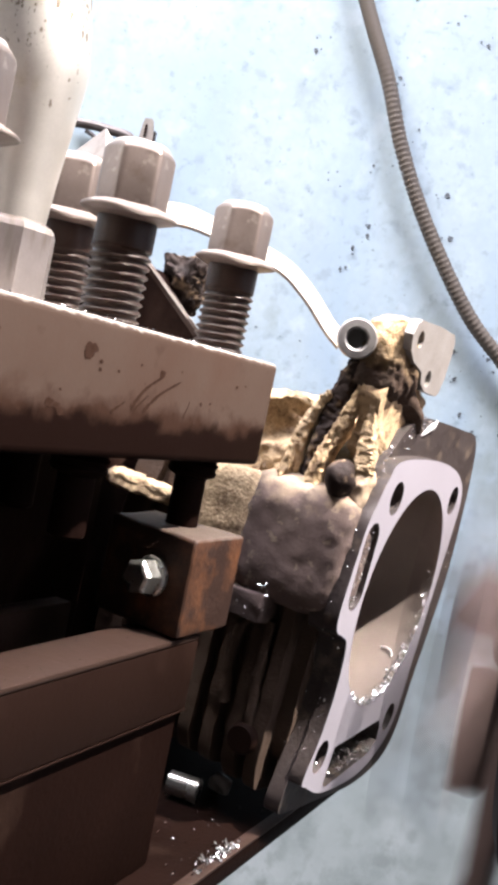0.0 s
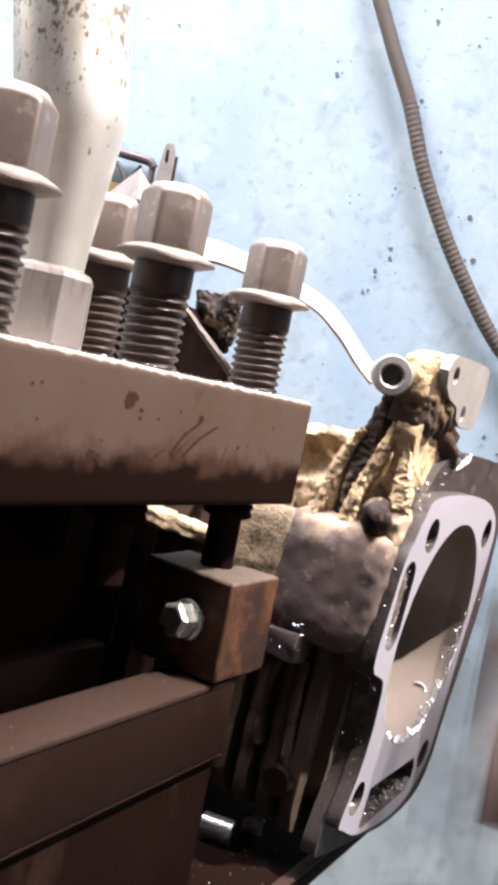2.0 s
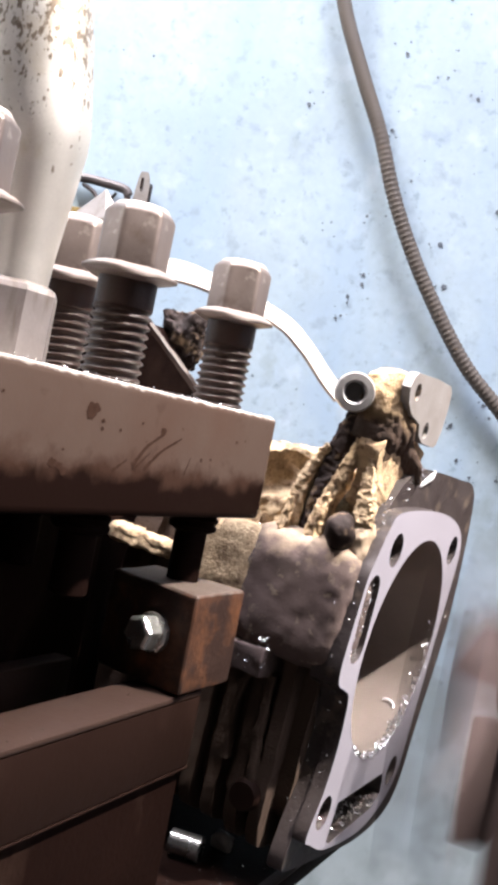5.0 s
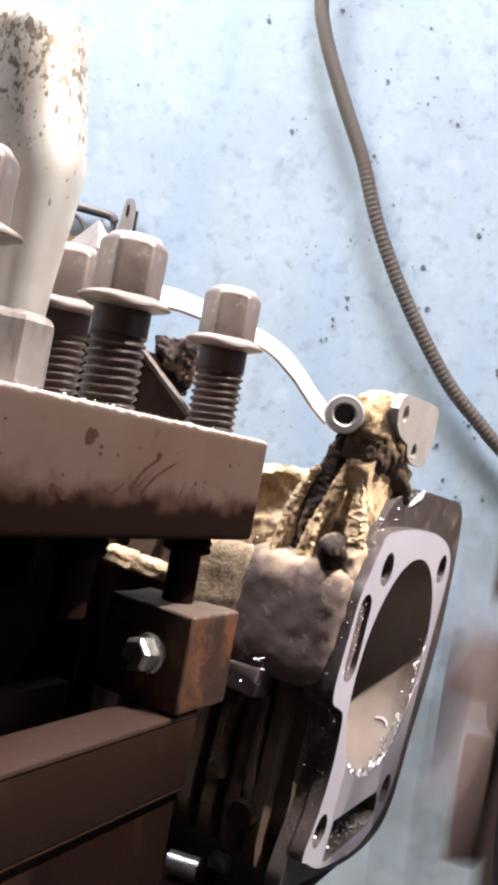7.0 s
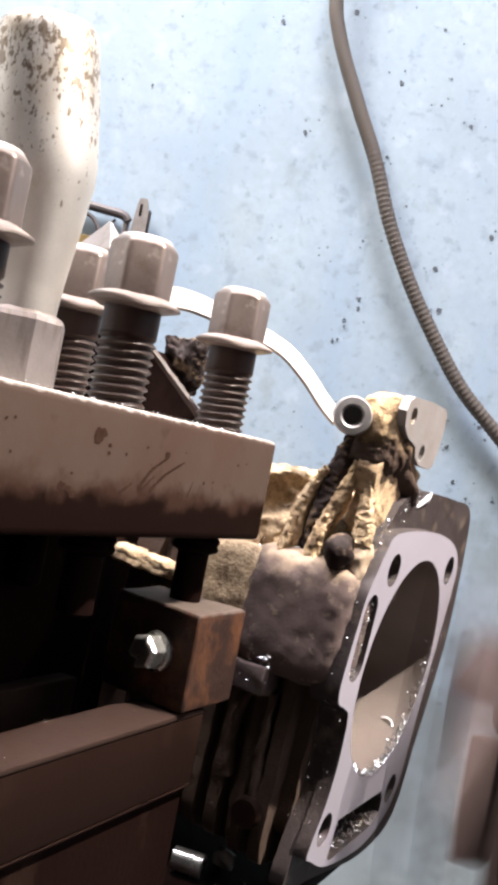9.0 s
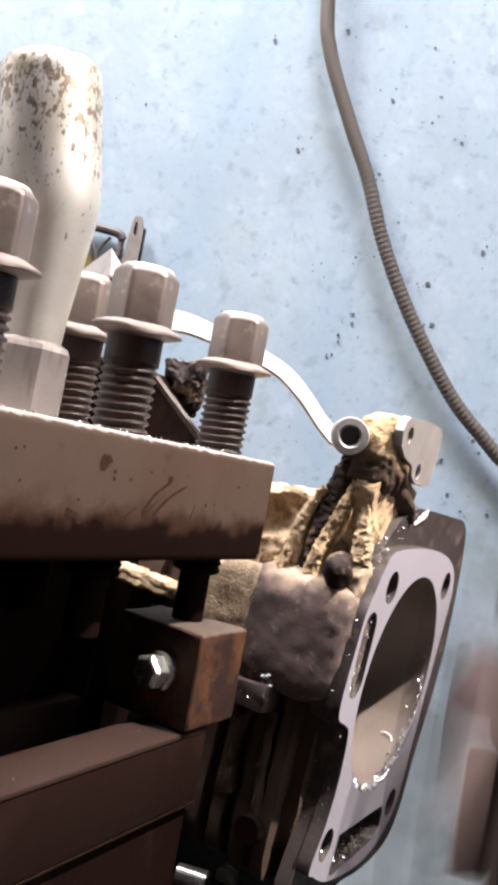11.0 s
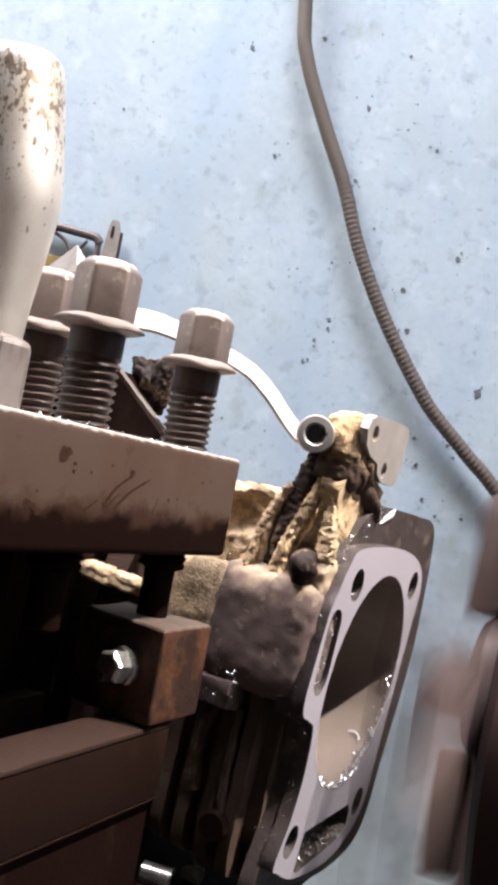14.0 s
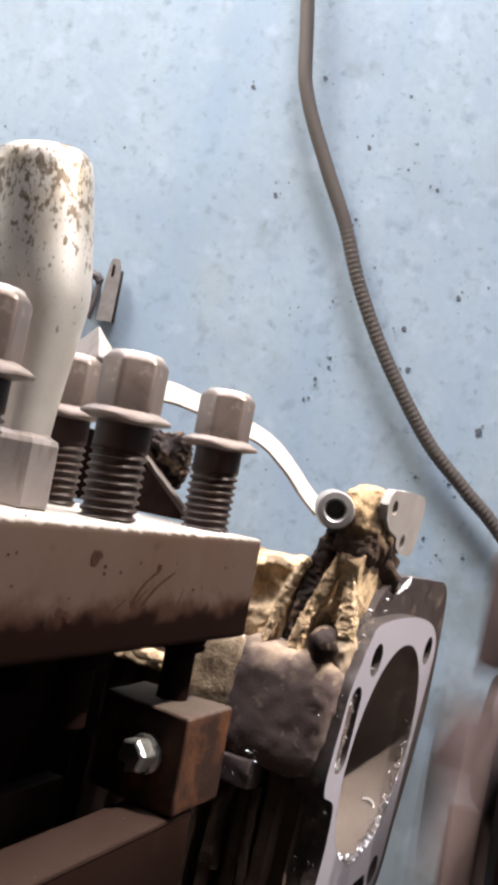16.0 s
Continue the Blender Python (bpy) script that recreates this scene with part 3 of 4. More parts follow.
def build_bolt():
    bolt = thing("clamp_bolt", "worn steel flanged hexagon bolt screwed through the clamp bar", "bolt", group="bolts in the clamp bar")
    part("shank", add_thread(bmesh.new(), 0.0060, 0.0008, 0.00175, -0.0060, 0.0142), THREAD, bolt, "dark oily screw thread", 50)
    # the stud end's black stands in for the shade below the bar
    bm = add_lathe(bmesh.new(), [(0.0030, -0.0425), (0.0038, -0.0418), (0.0038, -0.0300), (0.0056, -0.0292), (0.0059, -0.0284), (0.0054, -0.0276), (0.0060, -0.0266), (0.0054, -0.0258),
                                 (0.0062, -0.0246), (0.0055, -0.0238), (0.0054, -0.0061)], n=28)
    part("stud_end", bm, OILED, bolt, "stepped stud end, black for the shade under the bar")
    part("neck", add_lathe(bmesh.new(), [(0.0054, 0.0140), (0.0058, 0.0145), (0.0058, 0.0200)], n=32), THREAD, bolt, "dark plain neck under the flange")
    bm = add_lathe(bmesh.new(), [(0.0060, 0.0198), (0.0080, 0.0202), (0.0092, 0.0205), (0.0095, 0.0208), (0.0094, 0.0212), (0.0082, 0.0219), (0.0066, 0.0226)], n=48)
    for v in bm.verts:
        r, t = math.hypot(v.co.x, v.co.y), math.atan2(v.co.y, v.co.x)
        v.co.z += (r / 0.0095) ** 2 * (0.00035 * math.sin(2 * t + 1.0) + 0.0002 * math.sin(5 * t))
    part("flange", roughen(bm, 0.00025, 300), FLANGE_STEEL, bolt, "worn flange with a paler top")
    # hexagon with a turned chamfer: each flat ends in an arc at the top
    bm = bmesh.new()
    count = 96
    rings = [[] for k in range(6)]
    for k in range(count):
        t = 2 * math.pi * k / count
        r = sum(abs(math.cos(t - math.pi / 6 - c * math.pi / 3) / 0.0061) ** 36 for c in range(3)) ** (-1 / 36)
        top = 0.0334 - (r - 0.0057) * 0.5
        for ring, (q, h) in zip(rings, ((r, 0.0220), (r, top - 0.0008), (r - 0.0002, top - 0.0002), (r - 0.0007, top + 0.0004), (0.0050, 0.0344), (0.0030, 0.0346))):
            ring.append(bm.verts.new((q * math.cos(t), q * math.sin(t), h)))
    for lo, hi in zip(rings, rings[1:]):
        for k in range(count):
            bm.faces.new((lo[k], lo[(k + 1) % count], hi[(k + 1) % count], hi[k]))
    bm.faces.new(rings[-1])
    bm.faces.new(rings[0][::-1])
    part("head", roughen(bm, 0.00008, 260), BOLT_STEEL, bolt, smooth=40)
    return bolt


BAR_TOP = 1.2160
first = build_bolt()
first.matrix_world = pose(-0.0900, 0.1910, BAR_TOP, 0, 0, 38)
for x, y, up, turn in ((-0.0900, 0.2365, 0.0, 33), (-0.0900, 0.1432, 0.0013, 48), (-0.1150, 0.2060, 0.0, 31)):
    copy_thing(first, pose(x, y, BAR_TOP + up, 0, 0, turn))


def build_post():
    post = thing("clamp_post", "scuffed steel post with a thick leaning upper end", "post", pose(-0.100, 0.1705, BAR_TOP))
    part("collar", add_lathe(bmesh.new(), [(0.0082, 0.0003), (0.0084, 0.0008), (0.0084, 0.0122), (0.0080, 0.0132), (0.0060, 0.0141)], pose(0, 0, 0, 0, 0, 11), flats=8), COLLAR_STEEL, post, "dull steel collar with flats", 12)
    line = [(0, 0, 0.0140, 0.0059), (0, 0, 0.020, 0.0063), (-0.0002, -0.0001, 0.030, 0.0076), (-0.0007, -0.0005, 0.0385, 0.0092), (-0.0010, -0.0007, 0.0410, 0.0096)]
    line += [(-0.165 * d - 0.0009, -0.079 * d - 0.0007, 0.0395 + 0.983 * d, r) for d, r in ((0.005, 0.0099), (0.014, 0.0101), (0.024, 0.0100), (0.0262, 0.0097), (0.0276, 0.0088))]
    bm = add_tube(bmesh.new(), [p[:3] for p in line], lambda i: line[i][3], 56)
    part("shaft", bm, POST_STEEL, post, "bent steel shaft with rust specks near its top", 40)


build_post()

# ---- the engine cylinder ----
N, U, V = Vector((0.9978, -0.0150, -0.0649)), Vector((0.0149, 0.9999, -0.0010)), Vector((0.0649, 0.0, 0.9979))
CYL = Matrix.Translation((-0.05522, 0.31049, 1.1589)) @ Matrix((N, U, V)).transposed().to_4x4()
FACE = mm([(-32, 40), (-1.5, 41), (21, 38.8), (33.5, 34.5), (38.6, 28.5), (39.2, 21), (37.2, -5), (35.8, -28), (34.5, -43.5), (27, -52), (9, -57), (-20, -54.5),
           (-35, -49), (-39.2, -46), (-35, -35), (-33.2, -23), (-35, -10), (-40, -6.6), (-45.5, -4.4), (-47.3, 1), (-46.2, 14), (-45, 23), (-42, 29), (-38.5, 35)])
FLANGE = mm([(-31, 41.5), (-22, 48.5), (-11, 51.8), (5, 51.9), (30, 51), (49, 49.4), (57, 40), (63, 15), (64, -5), (58, -36), (55, -54), (45, -63), (20, -65), (-12, -61),
             (-33, -58), (-40.5, -55.5), (-38.7, -46), (-34.6, -35), (-32.8, -23), (-34.6, -10.5), (-39.6, -7), (-45, -5), (-46.8, 1), (-45.8, 14), (-44.6, 23), (-41.6, 29), (-38, 35)])
FIN = mm([(-40, -52), (-43, -30), (-44, 0), (-44, 20), (-40, 33), (-30, 43), (-16, 47.5), (5, 50), (30, 49), (45, 42), (52, 20), (53, -10), (48, -45), (30, -57), (-20, -57)])


def build_cylinder():
    cyl = thing("engine_cylinder", "grimy air-cooled engine cylinder clamped with its gasket face freshly milled", "engine cylinder", CYL)
    holes = [ring_points(0, 0, 0.0325, 96)]
    for y, z in ((-28.3, 30.0), (28.5, 29.0), (26.1, -42.3), (-30.3, -41.5)):
        holes.append(ring_points(y / 1000, z / 1000, 0.0046, 28))
    slot = [(-0.0389 + 0.0047 * math.cos(a), 0.0190 + 0.0047 * math.sin(a)) for a in np.linspace(0, math.pi, 10)]
    slot += [(-0.0389 + 0.0047 * math.cos(a), 0.0050 + 0.0047 * math.sin(a)) for a in np.linspace(math.pi, 2 * math.pi, 10)]
    tunnel = mm([(-20.4, -41.2), (16.6, -41.2), (19.0, -44.0), (19.6, -48.5), (14.0, -51.6), (-19.0, -53.2), (-21.8, -52.0)])
    holes += [slot, tunnel]
    bm = add_prism(bmesh.new(), smooth_loop(FACE, 5), -0.0040, 0.0, holes)
    face = part("gasket_face", bm, FACE_ALU, cyl, "freshly milled bare aluminium gasket face", 25)
    face.data.materials.append(FLANGE_GREY)
    face.data.materials.append(BORE)
    for poly in face.data.polygons:
        c = poly.center
        poly.material_index = 0 if poly.normal.x > 0.9 else (2 if math.hypot(c.y, c.z) < 0.0328 else 1)
    bm = add_prism(bmesh.new(), smooth_loop(FLANGE, 5), -0.0082, -0.0038, [ring_points(0, 0, 0.0326, 96)] + holes[1:])
    part("flange", bm, FLANGE_GREY, cyl, "unmachined grey cast flange", 25)
    # the bore, honed and open at both ends
    bm = bmesh.new()
    rings = []
    for r, x in ((0.0325, -0.0036), (0.0325, -0.075), (0.0375, -0.075), (0.0375, -0.0080)):
        rings.append([bm.verts.new((x, r * math.cos(2 * math.pi * i / 96), r * math.sin(2 * math.pi * i / 96))) for i in range(96)])
    for a, b in zip(rings, rings[1:]):
        for i in range(96):
            bm.faces.new((a[i], a[(i + 1) % 96], b[(i + 1) % 96], b[i]))
    part("bore_liner", bm, BORE, cyl, "honed steel cylinder bore", 25)
    # cooling fins round the barrel, caked with dirt
    for k in range(8):
        x = -0.0140 - 0.0074 * k
        grow = 1.0 - 0.010 * k
        outline = smooth_loop([(y * grow, z * grow) for y, z in FIN], 8)
        outline = [(y + 0.0013 * noise.noise(Vector((y * 140, z * 140, k))), z + 0.0013 * noise.noise(Vector((y * 140, z * 140, k + 7)))) for y, z in outline]
        bm = add_prism(bmesh.new(), outline, x - 0.0018, x + 0.0018, [ring_points(0, 0, 0.0374, 64)])
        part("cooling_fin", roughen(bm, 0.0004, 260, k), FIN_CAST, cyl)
    bm = bmesh.new()
    core = smooth_loop([(y * 0.86, z * 0.86) for y, z in FIN], 5)
    add_prism(bm, core, -0.074, -0.0080, [ring_points(0, 0, 0.0374, 64)])
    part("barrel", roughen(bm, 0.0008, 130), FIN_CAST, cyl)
    # smooth bosses on the near side, above the lower fins
    for box, mat, seed, label, rough, power in (((-0.0350, -0.0015, -0.0491, -0.020, -0.0040, 0.0298), CAST_GREY, 3.0, "smooth grey cast boss", 0.22, 5.0),
                                                ((-0.0490, -0.0255, -0.0482, -0.028, 0.0060, 0.0275), CAST, 8.0, "sandy cast boss under the clamp bar", 0.15, 6.0),
                                                ((-0.0800, -0.0545, -0.0445, -0.034, 0.0105, 0.0155), CAST, 6.0, "sandy ledge beside the cavity backing", 0.4, 5.0),
                                                ((-0.0085, -0.0030, -0.0450, -0.028, 0.0215, 0.0360), CAST_GREY, 5.0, "grimy cast shoulder against the flange", 0.3, 4.0),
                                                ((-0.0600, -0.0255, -0.0405, -0.012, 0.0235, 0.0490), CAST, 12.0, "caked sandy casting with a pit", 0.7, 7.0)):
        bm = add_lump(bmesh.new(), *box, power, 40 if "pit" in label else 26)
        if "pit" in label:
            for v in bm.verts:
                for px, pz, pr, deep in ((-0.0322, 0.0412, 0.0042, 0.0065), (-0.0280, 0.0465, 0.0026, 0.0045), (-0.0390, 0.0330, 0.0030, 0.0016)):
                    d = math.hypot(v.co.x - px, v.co.z - pz) / pr
                    if d < 1.6 and v.co.y < -0.026:
                        v.co.y += deep * max(0.0, 1 - d / 1.6) ** 0.6
        part("side_boss", roughen(roughen(roughen(bm, 0.0020 * rough, 75, seed), 0.0016 * rough, 280, seed), 0.0009 * rough, 800, seed), mat, cyl, label, 60)
    # a looped rib on the near fins, down to the plug
    bm = bmesh.new()
    add_blade(bm, [(-22.5, -42.5, -9.0, 1.3), (-26.4, -43, -12.5, 1.2), (-27.5, -43, -21.6, 1.1), (-25.6, -43, -33.5, 1.0)], 1.6)
    add_blade(bm, [(-19.2, -42.5, -9.0, 1.5), (-18.4, -43, -22.0, 1.3), (-17.2, -43, -38.5, 1.2)], 1.6)
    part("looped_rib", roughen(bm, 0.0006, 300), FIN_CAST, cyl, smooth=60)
    bm = add_box(bmesh.new(), -0.0305, -0.0195, -0.0500, -0.036, -0.0090, -0.0020, 0.0005, 2)
    bmesh.ops.subdivide_edges(bm, edges=bm.edges[:], cuts=2, use_grid_fill=True)
    part("side_lug", roughen(bm, 0.0010, 400, 5.0), CAST_GREY, cyl, "pale broken casting lug with chips on it")
    # plug in the fins
    m = Matrix.Translation((-0.0175, -0.040, -0.0405)) @ Matrix.Rotation(radians(90), 4, "X")
    bm = add_lathe(bmesh.new(), [(0.0042, -0.004), (0.0042, 0.0045), (0.0036, 0.0056)], m, 24)
    part("plug", bm, RAIL_SIDE, cyl)
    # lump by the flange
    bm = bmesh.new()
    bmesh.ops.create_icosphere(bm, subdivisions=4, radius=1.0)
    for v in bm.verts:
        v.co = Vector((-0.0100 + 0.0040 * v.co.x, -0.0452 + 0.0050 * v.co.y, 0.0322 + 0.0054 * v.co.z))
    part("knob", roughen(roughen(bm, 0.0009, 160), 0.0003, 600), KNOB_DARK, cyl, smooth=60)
    # arm that carries the tube and the two-hole lug
    bm = bmesh.new()
    for line, r0, r1 in ((((-0.0060, -0.014, 0.048), (-0.0070, -0.024, 0.056), (-0.0085, -0.033, 0.0645)), 0.0030, 0.0044),
                         (((-0.0170, -0.030, 0.050), (-0.0150, -0.034, 0.058), (-0.0120, -0.038, 0.0650)), 0.0024, 0.0036)):
        arm = smooth_path(line, 10)
        add_tube(bm, arm, lambda i: r0 + (r1 - r0) * i / len(arm), 24)
    part("mount_arm", roughen(roughen(bm, 0.0014, 140, 2.0), 0.0007, 600), MOUNT_CAST, cyl, smooth=60)
    # ribs that run up from the barrel into the mount
    for line, deep, mat, label in (([(-21.2, -38.0, 52.0, 0.8), (-23.8, -38.6, 46.5, 1.6), (-25.4, -39.8, 38.0, 2.2), (-25.8, -41.5, 26.0, 2.8)], 3.0, CAST, "sandy rib"),
                                   # this black rib paints the shade of the gap between its neighbours
                                   ([(-16.0, -38.0, 62.0, 2.4), (-18.8, -38.0, 51.0, 3.3), (-20.0, -39.0, 41.0, 2.4), (-21.0, -40.0, 28.0, 2.2)], 2.4, KNOB_DARK, "black rib in place of the shaded gap"),
                                   ([(-12.6, -39.4, 56.5, 1.3), (-14.6, -41.0, 46.5, 1.8), (-17.2, -43.0, 36.0, 1.9), (-18.0, -44.0, 26.0, 2.0)], 2.2, FIN_CAST, "brown caked rib"),
                                   ([(-8.0, -40.5, 53.0, 0.5), (-7.6, -41.3, 46.5, 1.9), (-6.2, -42.4, 40.0, 2.6), (-5.4, -42.8, 35.0, 2.0)], 1.6, CAST, "pale tapering rib"),
                                   ([(-25.4, -43.6, 38.0, 0.5), (-25.6, -44.2, 32.0, 1.5), (-26.2, -45.0, 24.0, 1.9)], 1.8, FIN_CAST, "short brown rib")):
        bm = add_blade(bmesh.new(), line, deep, 36)
        part("rib", roughen(roughen(roughen(bm, 0.0004, 220, line[0][0]), 0.0006, 700), 0.0004, 1700), mat, cyl, label, 60)
    # caked web between the ribs and the neck under the lug
    neck = smooth_loop(mm([(-43, 57), (-30, 63), (-14, 59), (-4, 51), (-12, 46), (-24, 40), (-38, 38), (-41, 48)]), 9)
    bm = add_prism(bmesh.new(), neck, -0.0125, -0.0062)
    bmesh.ops.subdivide_edges(bm, edges=bm.edges[:], cuts=2, use_grid_fill=True)
    part("neck", roughen(roughen(roughen(bm, 0.0012, 130, 3.0), 0.0006, 420), 0.0003, 1200), FIN_CAST, cyl, "caked brown neck of the mount", 60)
    # bright oblong shaped to stand in for the highlight on the flange's fillet
    bm = bmesh.new()
    bmesh.ops.create_icosphere(bm, subdivisions=3, radius=1.0)
    bmesh.ops.transform(bm, matrix=Matrix.Translation((-0.0042, -0.0040, 0.0494)) @ Matrix.Rotation(radians(19), 4, "X") @ Matrix.Diagonal((0.0011, 0.0078, 0.0012, 1)), verts=bm.verts)
    part("burr", roughen(bm, 0.0004, 300), BRIGHT_ALU, cyl, "bright oblong painted as the fillet's highlight", 60)
    bm = add_lump(bmesh.new(), -0.0165, -0.0042, -0.0438, -0.0205, 0.0530, 0.0752, 3.4)
    part("mount_body", roughen(roughen(bm, 0.0014, 170, 4.0), 0.0006, 600), MOUNT_CAST, cyl, smooth=60)
    m = Matrix.Translation((-0.0157, -0.0460, 0.0669)) @ Vector((0.40, -0.90, -0.03)).to_track_quat("Z", "Y").to_matrix().to_4x4()
    bm = bmesh.new()
    rings = []
    for r, h in ((0.0048, -0.014), (0.0051, 0.0020), (0.0047, 0.0029), (0.0031, 0.0030), (0.0025, 0.0023), (0.0025, -0.009)):
        rings.append([bm.verts.new(m @ Vector((r * math.cos(2 * math.pi * i / 32), r * math.sin(2 * math.pi * i / 32), h))) for i in range(32)])
    for a, b in zip(rings, rings[1:]):
        for i in range(32):
            bm.faces.new((a[i], a[(i + 1) % 32], b[(i + 1) % 32], b[i]))
    bm.faces.new(rings[-1])
    part("tube_boss", bm, TUBE_ALU, cyl, "machined grey tube end")
    lug = mm([(-38.1, 75.7), (-22.4, 76.4), (-8.5, 76.2), (-6.2, 74.5), (-5.7, 70.7), (-6.4, 63.9), (-8.3, 59.6), (-10.5, 58.4), (-21.5, 58.8), (-26.0, 60.5), (-28.1, 63.4), (-36.2, 65.1), (-40.6, 67.6), (-42.4, 71.5), (-41.0, 74.4)])
    bm = add_prism(bmesh.new(), lug, -0.0054, -0.0030, [ring_points(-0.0356, 0.0710, 0.0023, 18), ring_points(-0.0212, 0.0622, 0.0023, 18)])
    part("lug", bm, LUG_ALU, cyl, "machined lug with two bolt holes", 25)


build_cylinder()

# ---- milling chips ----


def build_chips():
    rnd = random.Random(21)
    bm = bmesh.new()

    def flake(p, size):
        d = Vector((rnd.gauss(0, 1), rnd.gauss(0, 1), rnd.gauss(0, 1))).normalized()
        e = d.orthogonal().normalized()
        f = d.cross(e)
        a, b = 0.62 * size * rnd.uniform(0.6, 1.4), 0.62 * size * rnd.uniform(0.25, 0.6)
        row = []
        for i in range(4):
            s_ = i / 3 - 0.5
            bend = f * (a * 0.5 * (0.25 - s_ * s_) * 2)
            row.append((bm.verts.new(p + d * (s_ * a * 2) + bend - e * b), bm.verts.new(p + d * (s_ * a * 2) + bend + e * b)))
        for (a0, a1), (b0, b1) in zip(row, row[1:]):
            bm.faces.new((a0, a1, b1, b0))

    def local(x, y, z):
        return CYL @ Vector((x, y, z))

    for k in range(420):                       # lower rim of the bore
        a = rnd.triangular(-2.45, 0.25, -1.2)
        r = 0.0322 - abs(rnd.gauss(0, 0.0004))
        flake(local(-abs(rnd.gauss(0, 0.0013)) + 0.0004, r * math.cos(a), r * math.sin(a)), rnd.uniform(0.0003, 0.0010))
    for k in range(50):                        # loose in the bore
        a = rnd.gauss(-1.3, 0.6)
        flake(local(-rnd.uniform(0.003, 0.05), 0.0321 * math.cos(a), 0.0321 * math.sin(a)), rnd.uniform(0.00015, 0.0005))
    for k in range(330):                       # in the tunnel
        flake(local(-rnd.uniform(0.0, 0.008), rnd.uniform(-0.0205, 0.018), -0.0515 + abs(rnd.gauss(0, 0.0018))), rnd.uniform(0.0002, 0.0008))
    for k in range(260):                       # in the slot
        flake(local(-rnd.uniform(0.0003, 0.003), -0.0391 + rnd.uniform(-0.0026, 0.0026), rnd.uniform(0.001, 0.021)), rnd.uniform(0.0002, 0.0006))
    for k in range(130):                       # upper shoulder of the flange
        s_ = rnd.random()
        flake(local(-rnd.uniform(0.001, 0.0075), -0.0415 + 0.030 * s_ + rnd.gauss(0, 0.0008), 0.0335 + 0.0175 * s_ ** 0.8 + rnd.gauss(0.0006, 0.0008)), rnd.uniform(0.0003, 0.0009))
    for k in range(110):                       # on the near edge of the flange
        z = rnd.uniform(-0.05, 0.022)
        flake(local(-rnd.uniform(0.0005, 0.008), (-0.049 if z > -0.005 else -0.040) + rnd.gauss(0.002, 0.0012), z), rnd.uniform(0.00012, 0.0004))
    for k in range(80):                        # along the far rim
        z = rnd.uniform(-0.05, 0.03)
        flake(local(-0.0035, 0.039 + rnd.uniform(0, 0.02), z), rnd.uniform(0.00012, 0.0004))
    for k in range(120):                       # on the bosses
        flake(local(-rnd.uniform(0.006, 0.034), -0.046 + rnd.uniform(0, 0.01), 0.0285 + rnd.uniform(-0.002, 0.002)), rnd.uniform(0.00015, 0.0006))
    for k in range(60):                        # on the broken lug
        flake(local(-rnd.uniform(0.019, 0.031), -0.0495 + rnd.gauss(0, 0.0008), rnd.uniform(-0.008, 0.003)), rnd.uniform(0.0003, 0.0009))
    for k in range(170):                       # on the clamp bar
        flake(Vector((-0.0785 - abs(rnd.gauss(0, 0.007)), rnd.uniform(0.10, 0.245), 1.2163)), rnd.uniform(0.0001, 0.0004))
    for k in range(46):                        # on the rail
        flake(Vector((-rnd.uniform(0.079, 0.091), rnd.uniform(0.14, 0.216), 1.1518)), rnd.uniform(0.0001, 0.0004))
    for k in range(60):                        # in the bolt holes
        y, z = rnd.choice(((-28.3, 30.0), (28.5, 29.0), (26.1, -42.3), (-30.3, -41.5)))
        flake(local(-rnd.uniform(0.0005, 0.004), y / 1000 + rnd.gauss(0, 0.0018), z / 1000 - 0.003 + abs(rnd.gauss(0, 0.0012))), rnd.uniform(0.0002, 0.0006))
    for k in range(90):                        # heaped on the table's edge
        flake(Vector((-0.0676 - abs(rnd.gauss(0, 0.0016)), 0.249 + rnd.gauss(0, 0.0045), 1.0960 + abs(rnd.gauss(0, 0.001)))), rnd.uniform(0.0004, 0.0012))
    for k in range(150):                       # on the table
        flake(Vector((-rnd.uniform(0.068, 0.11), rnd.uniform(0.20, 0.34), 1.0954)), rnd.uniform(0.0002, 0.0007))
    tagged(part("metal_chips", bm, CHIP, None, smooth=0), "bright aluminium milling chips strewn over the work", "chips", kind="stuff")
    # one long curl lying on the bore
    turn = []
    for t in np.linspace(0.1, 2.3, 14):
        a = radians(-45.8) + 0.0024 * math.sin(t) / 0.0318
        turn.append(local(-0.0060 + 0.0026 * math.cos(t), 0.0317 * math.cos(a), 0.0317 * math.sin(a)))
    tagged(part("chip_curl", add_tube(bmesh.new(), turn, 0.00028, 8), BRIGHT_ALU, None), "bright curled aluminium chip lying in the bore", "chip")


build_chips()

# ---- strap and clutter behind the bolts ----


def ribbon(points, width, thick, up=Vector((0, 0, 1))):
    """A bent flat strip along points."""
    bm = bmesh.new()
    path = smooth_path(points, 8)
    rows = []
    for i, p in enumerate(path):
        d = (path[min(i + 1, len(path) - 1)] - path[max(i - 1, 0)]).normalized()
        side = (up - d * up.dot(d)).normalized()
        out = d.cross(side)
        w = width(i / (len(path) - 1)) if callable(width) else width
        rows.append([bm.verts.new(p + side * (a * w / 2) + out * (b * thick / 2)) for a, b in ((-1, -1), (1, -1), (1, 1), (-1, 1))])
    for a, b in zip(rows, rows[1:]):
        for k in range(4):
            bm.faces.new((a[k], a[(k + 1) % 4], b[(k + 1) % 4], b[k]))
    bm.faces.new(rows[0][::-1])
    bm.faces.new(rows[-1])
    return bm


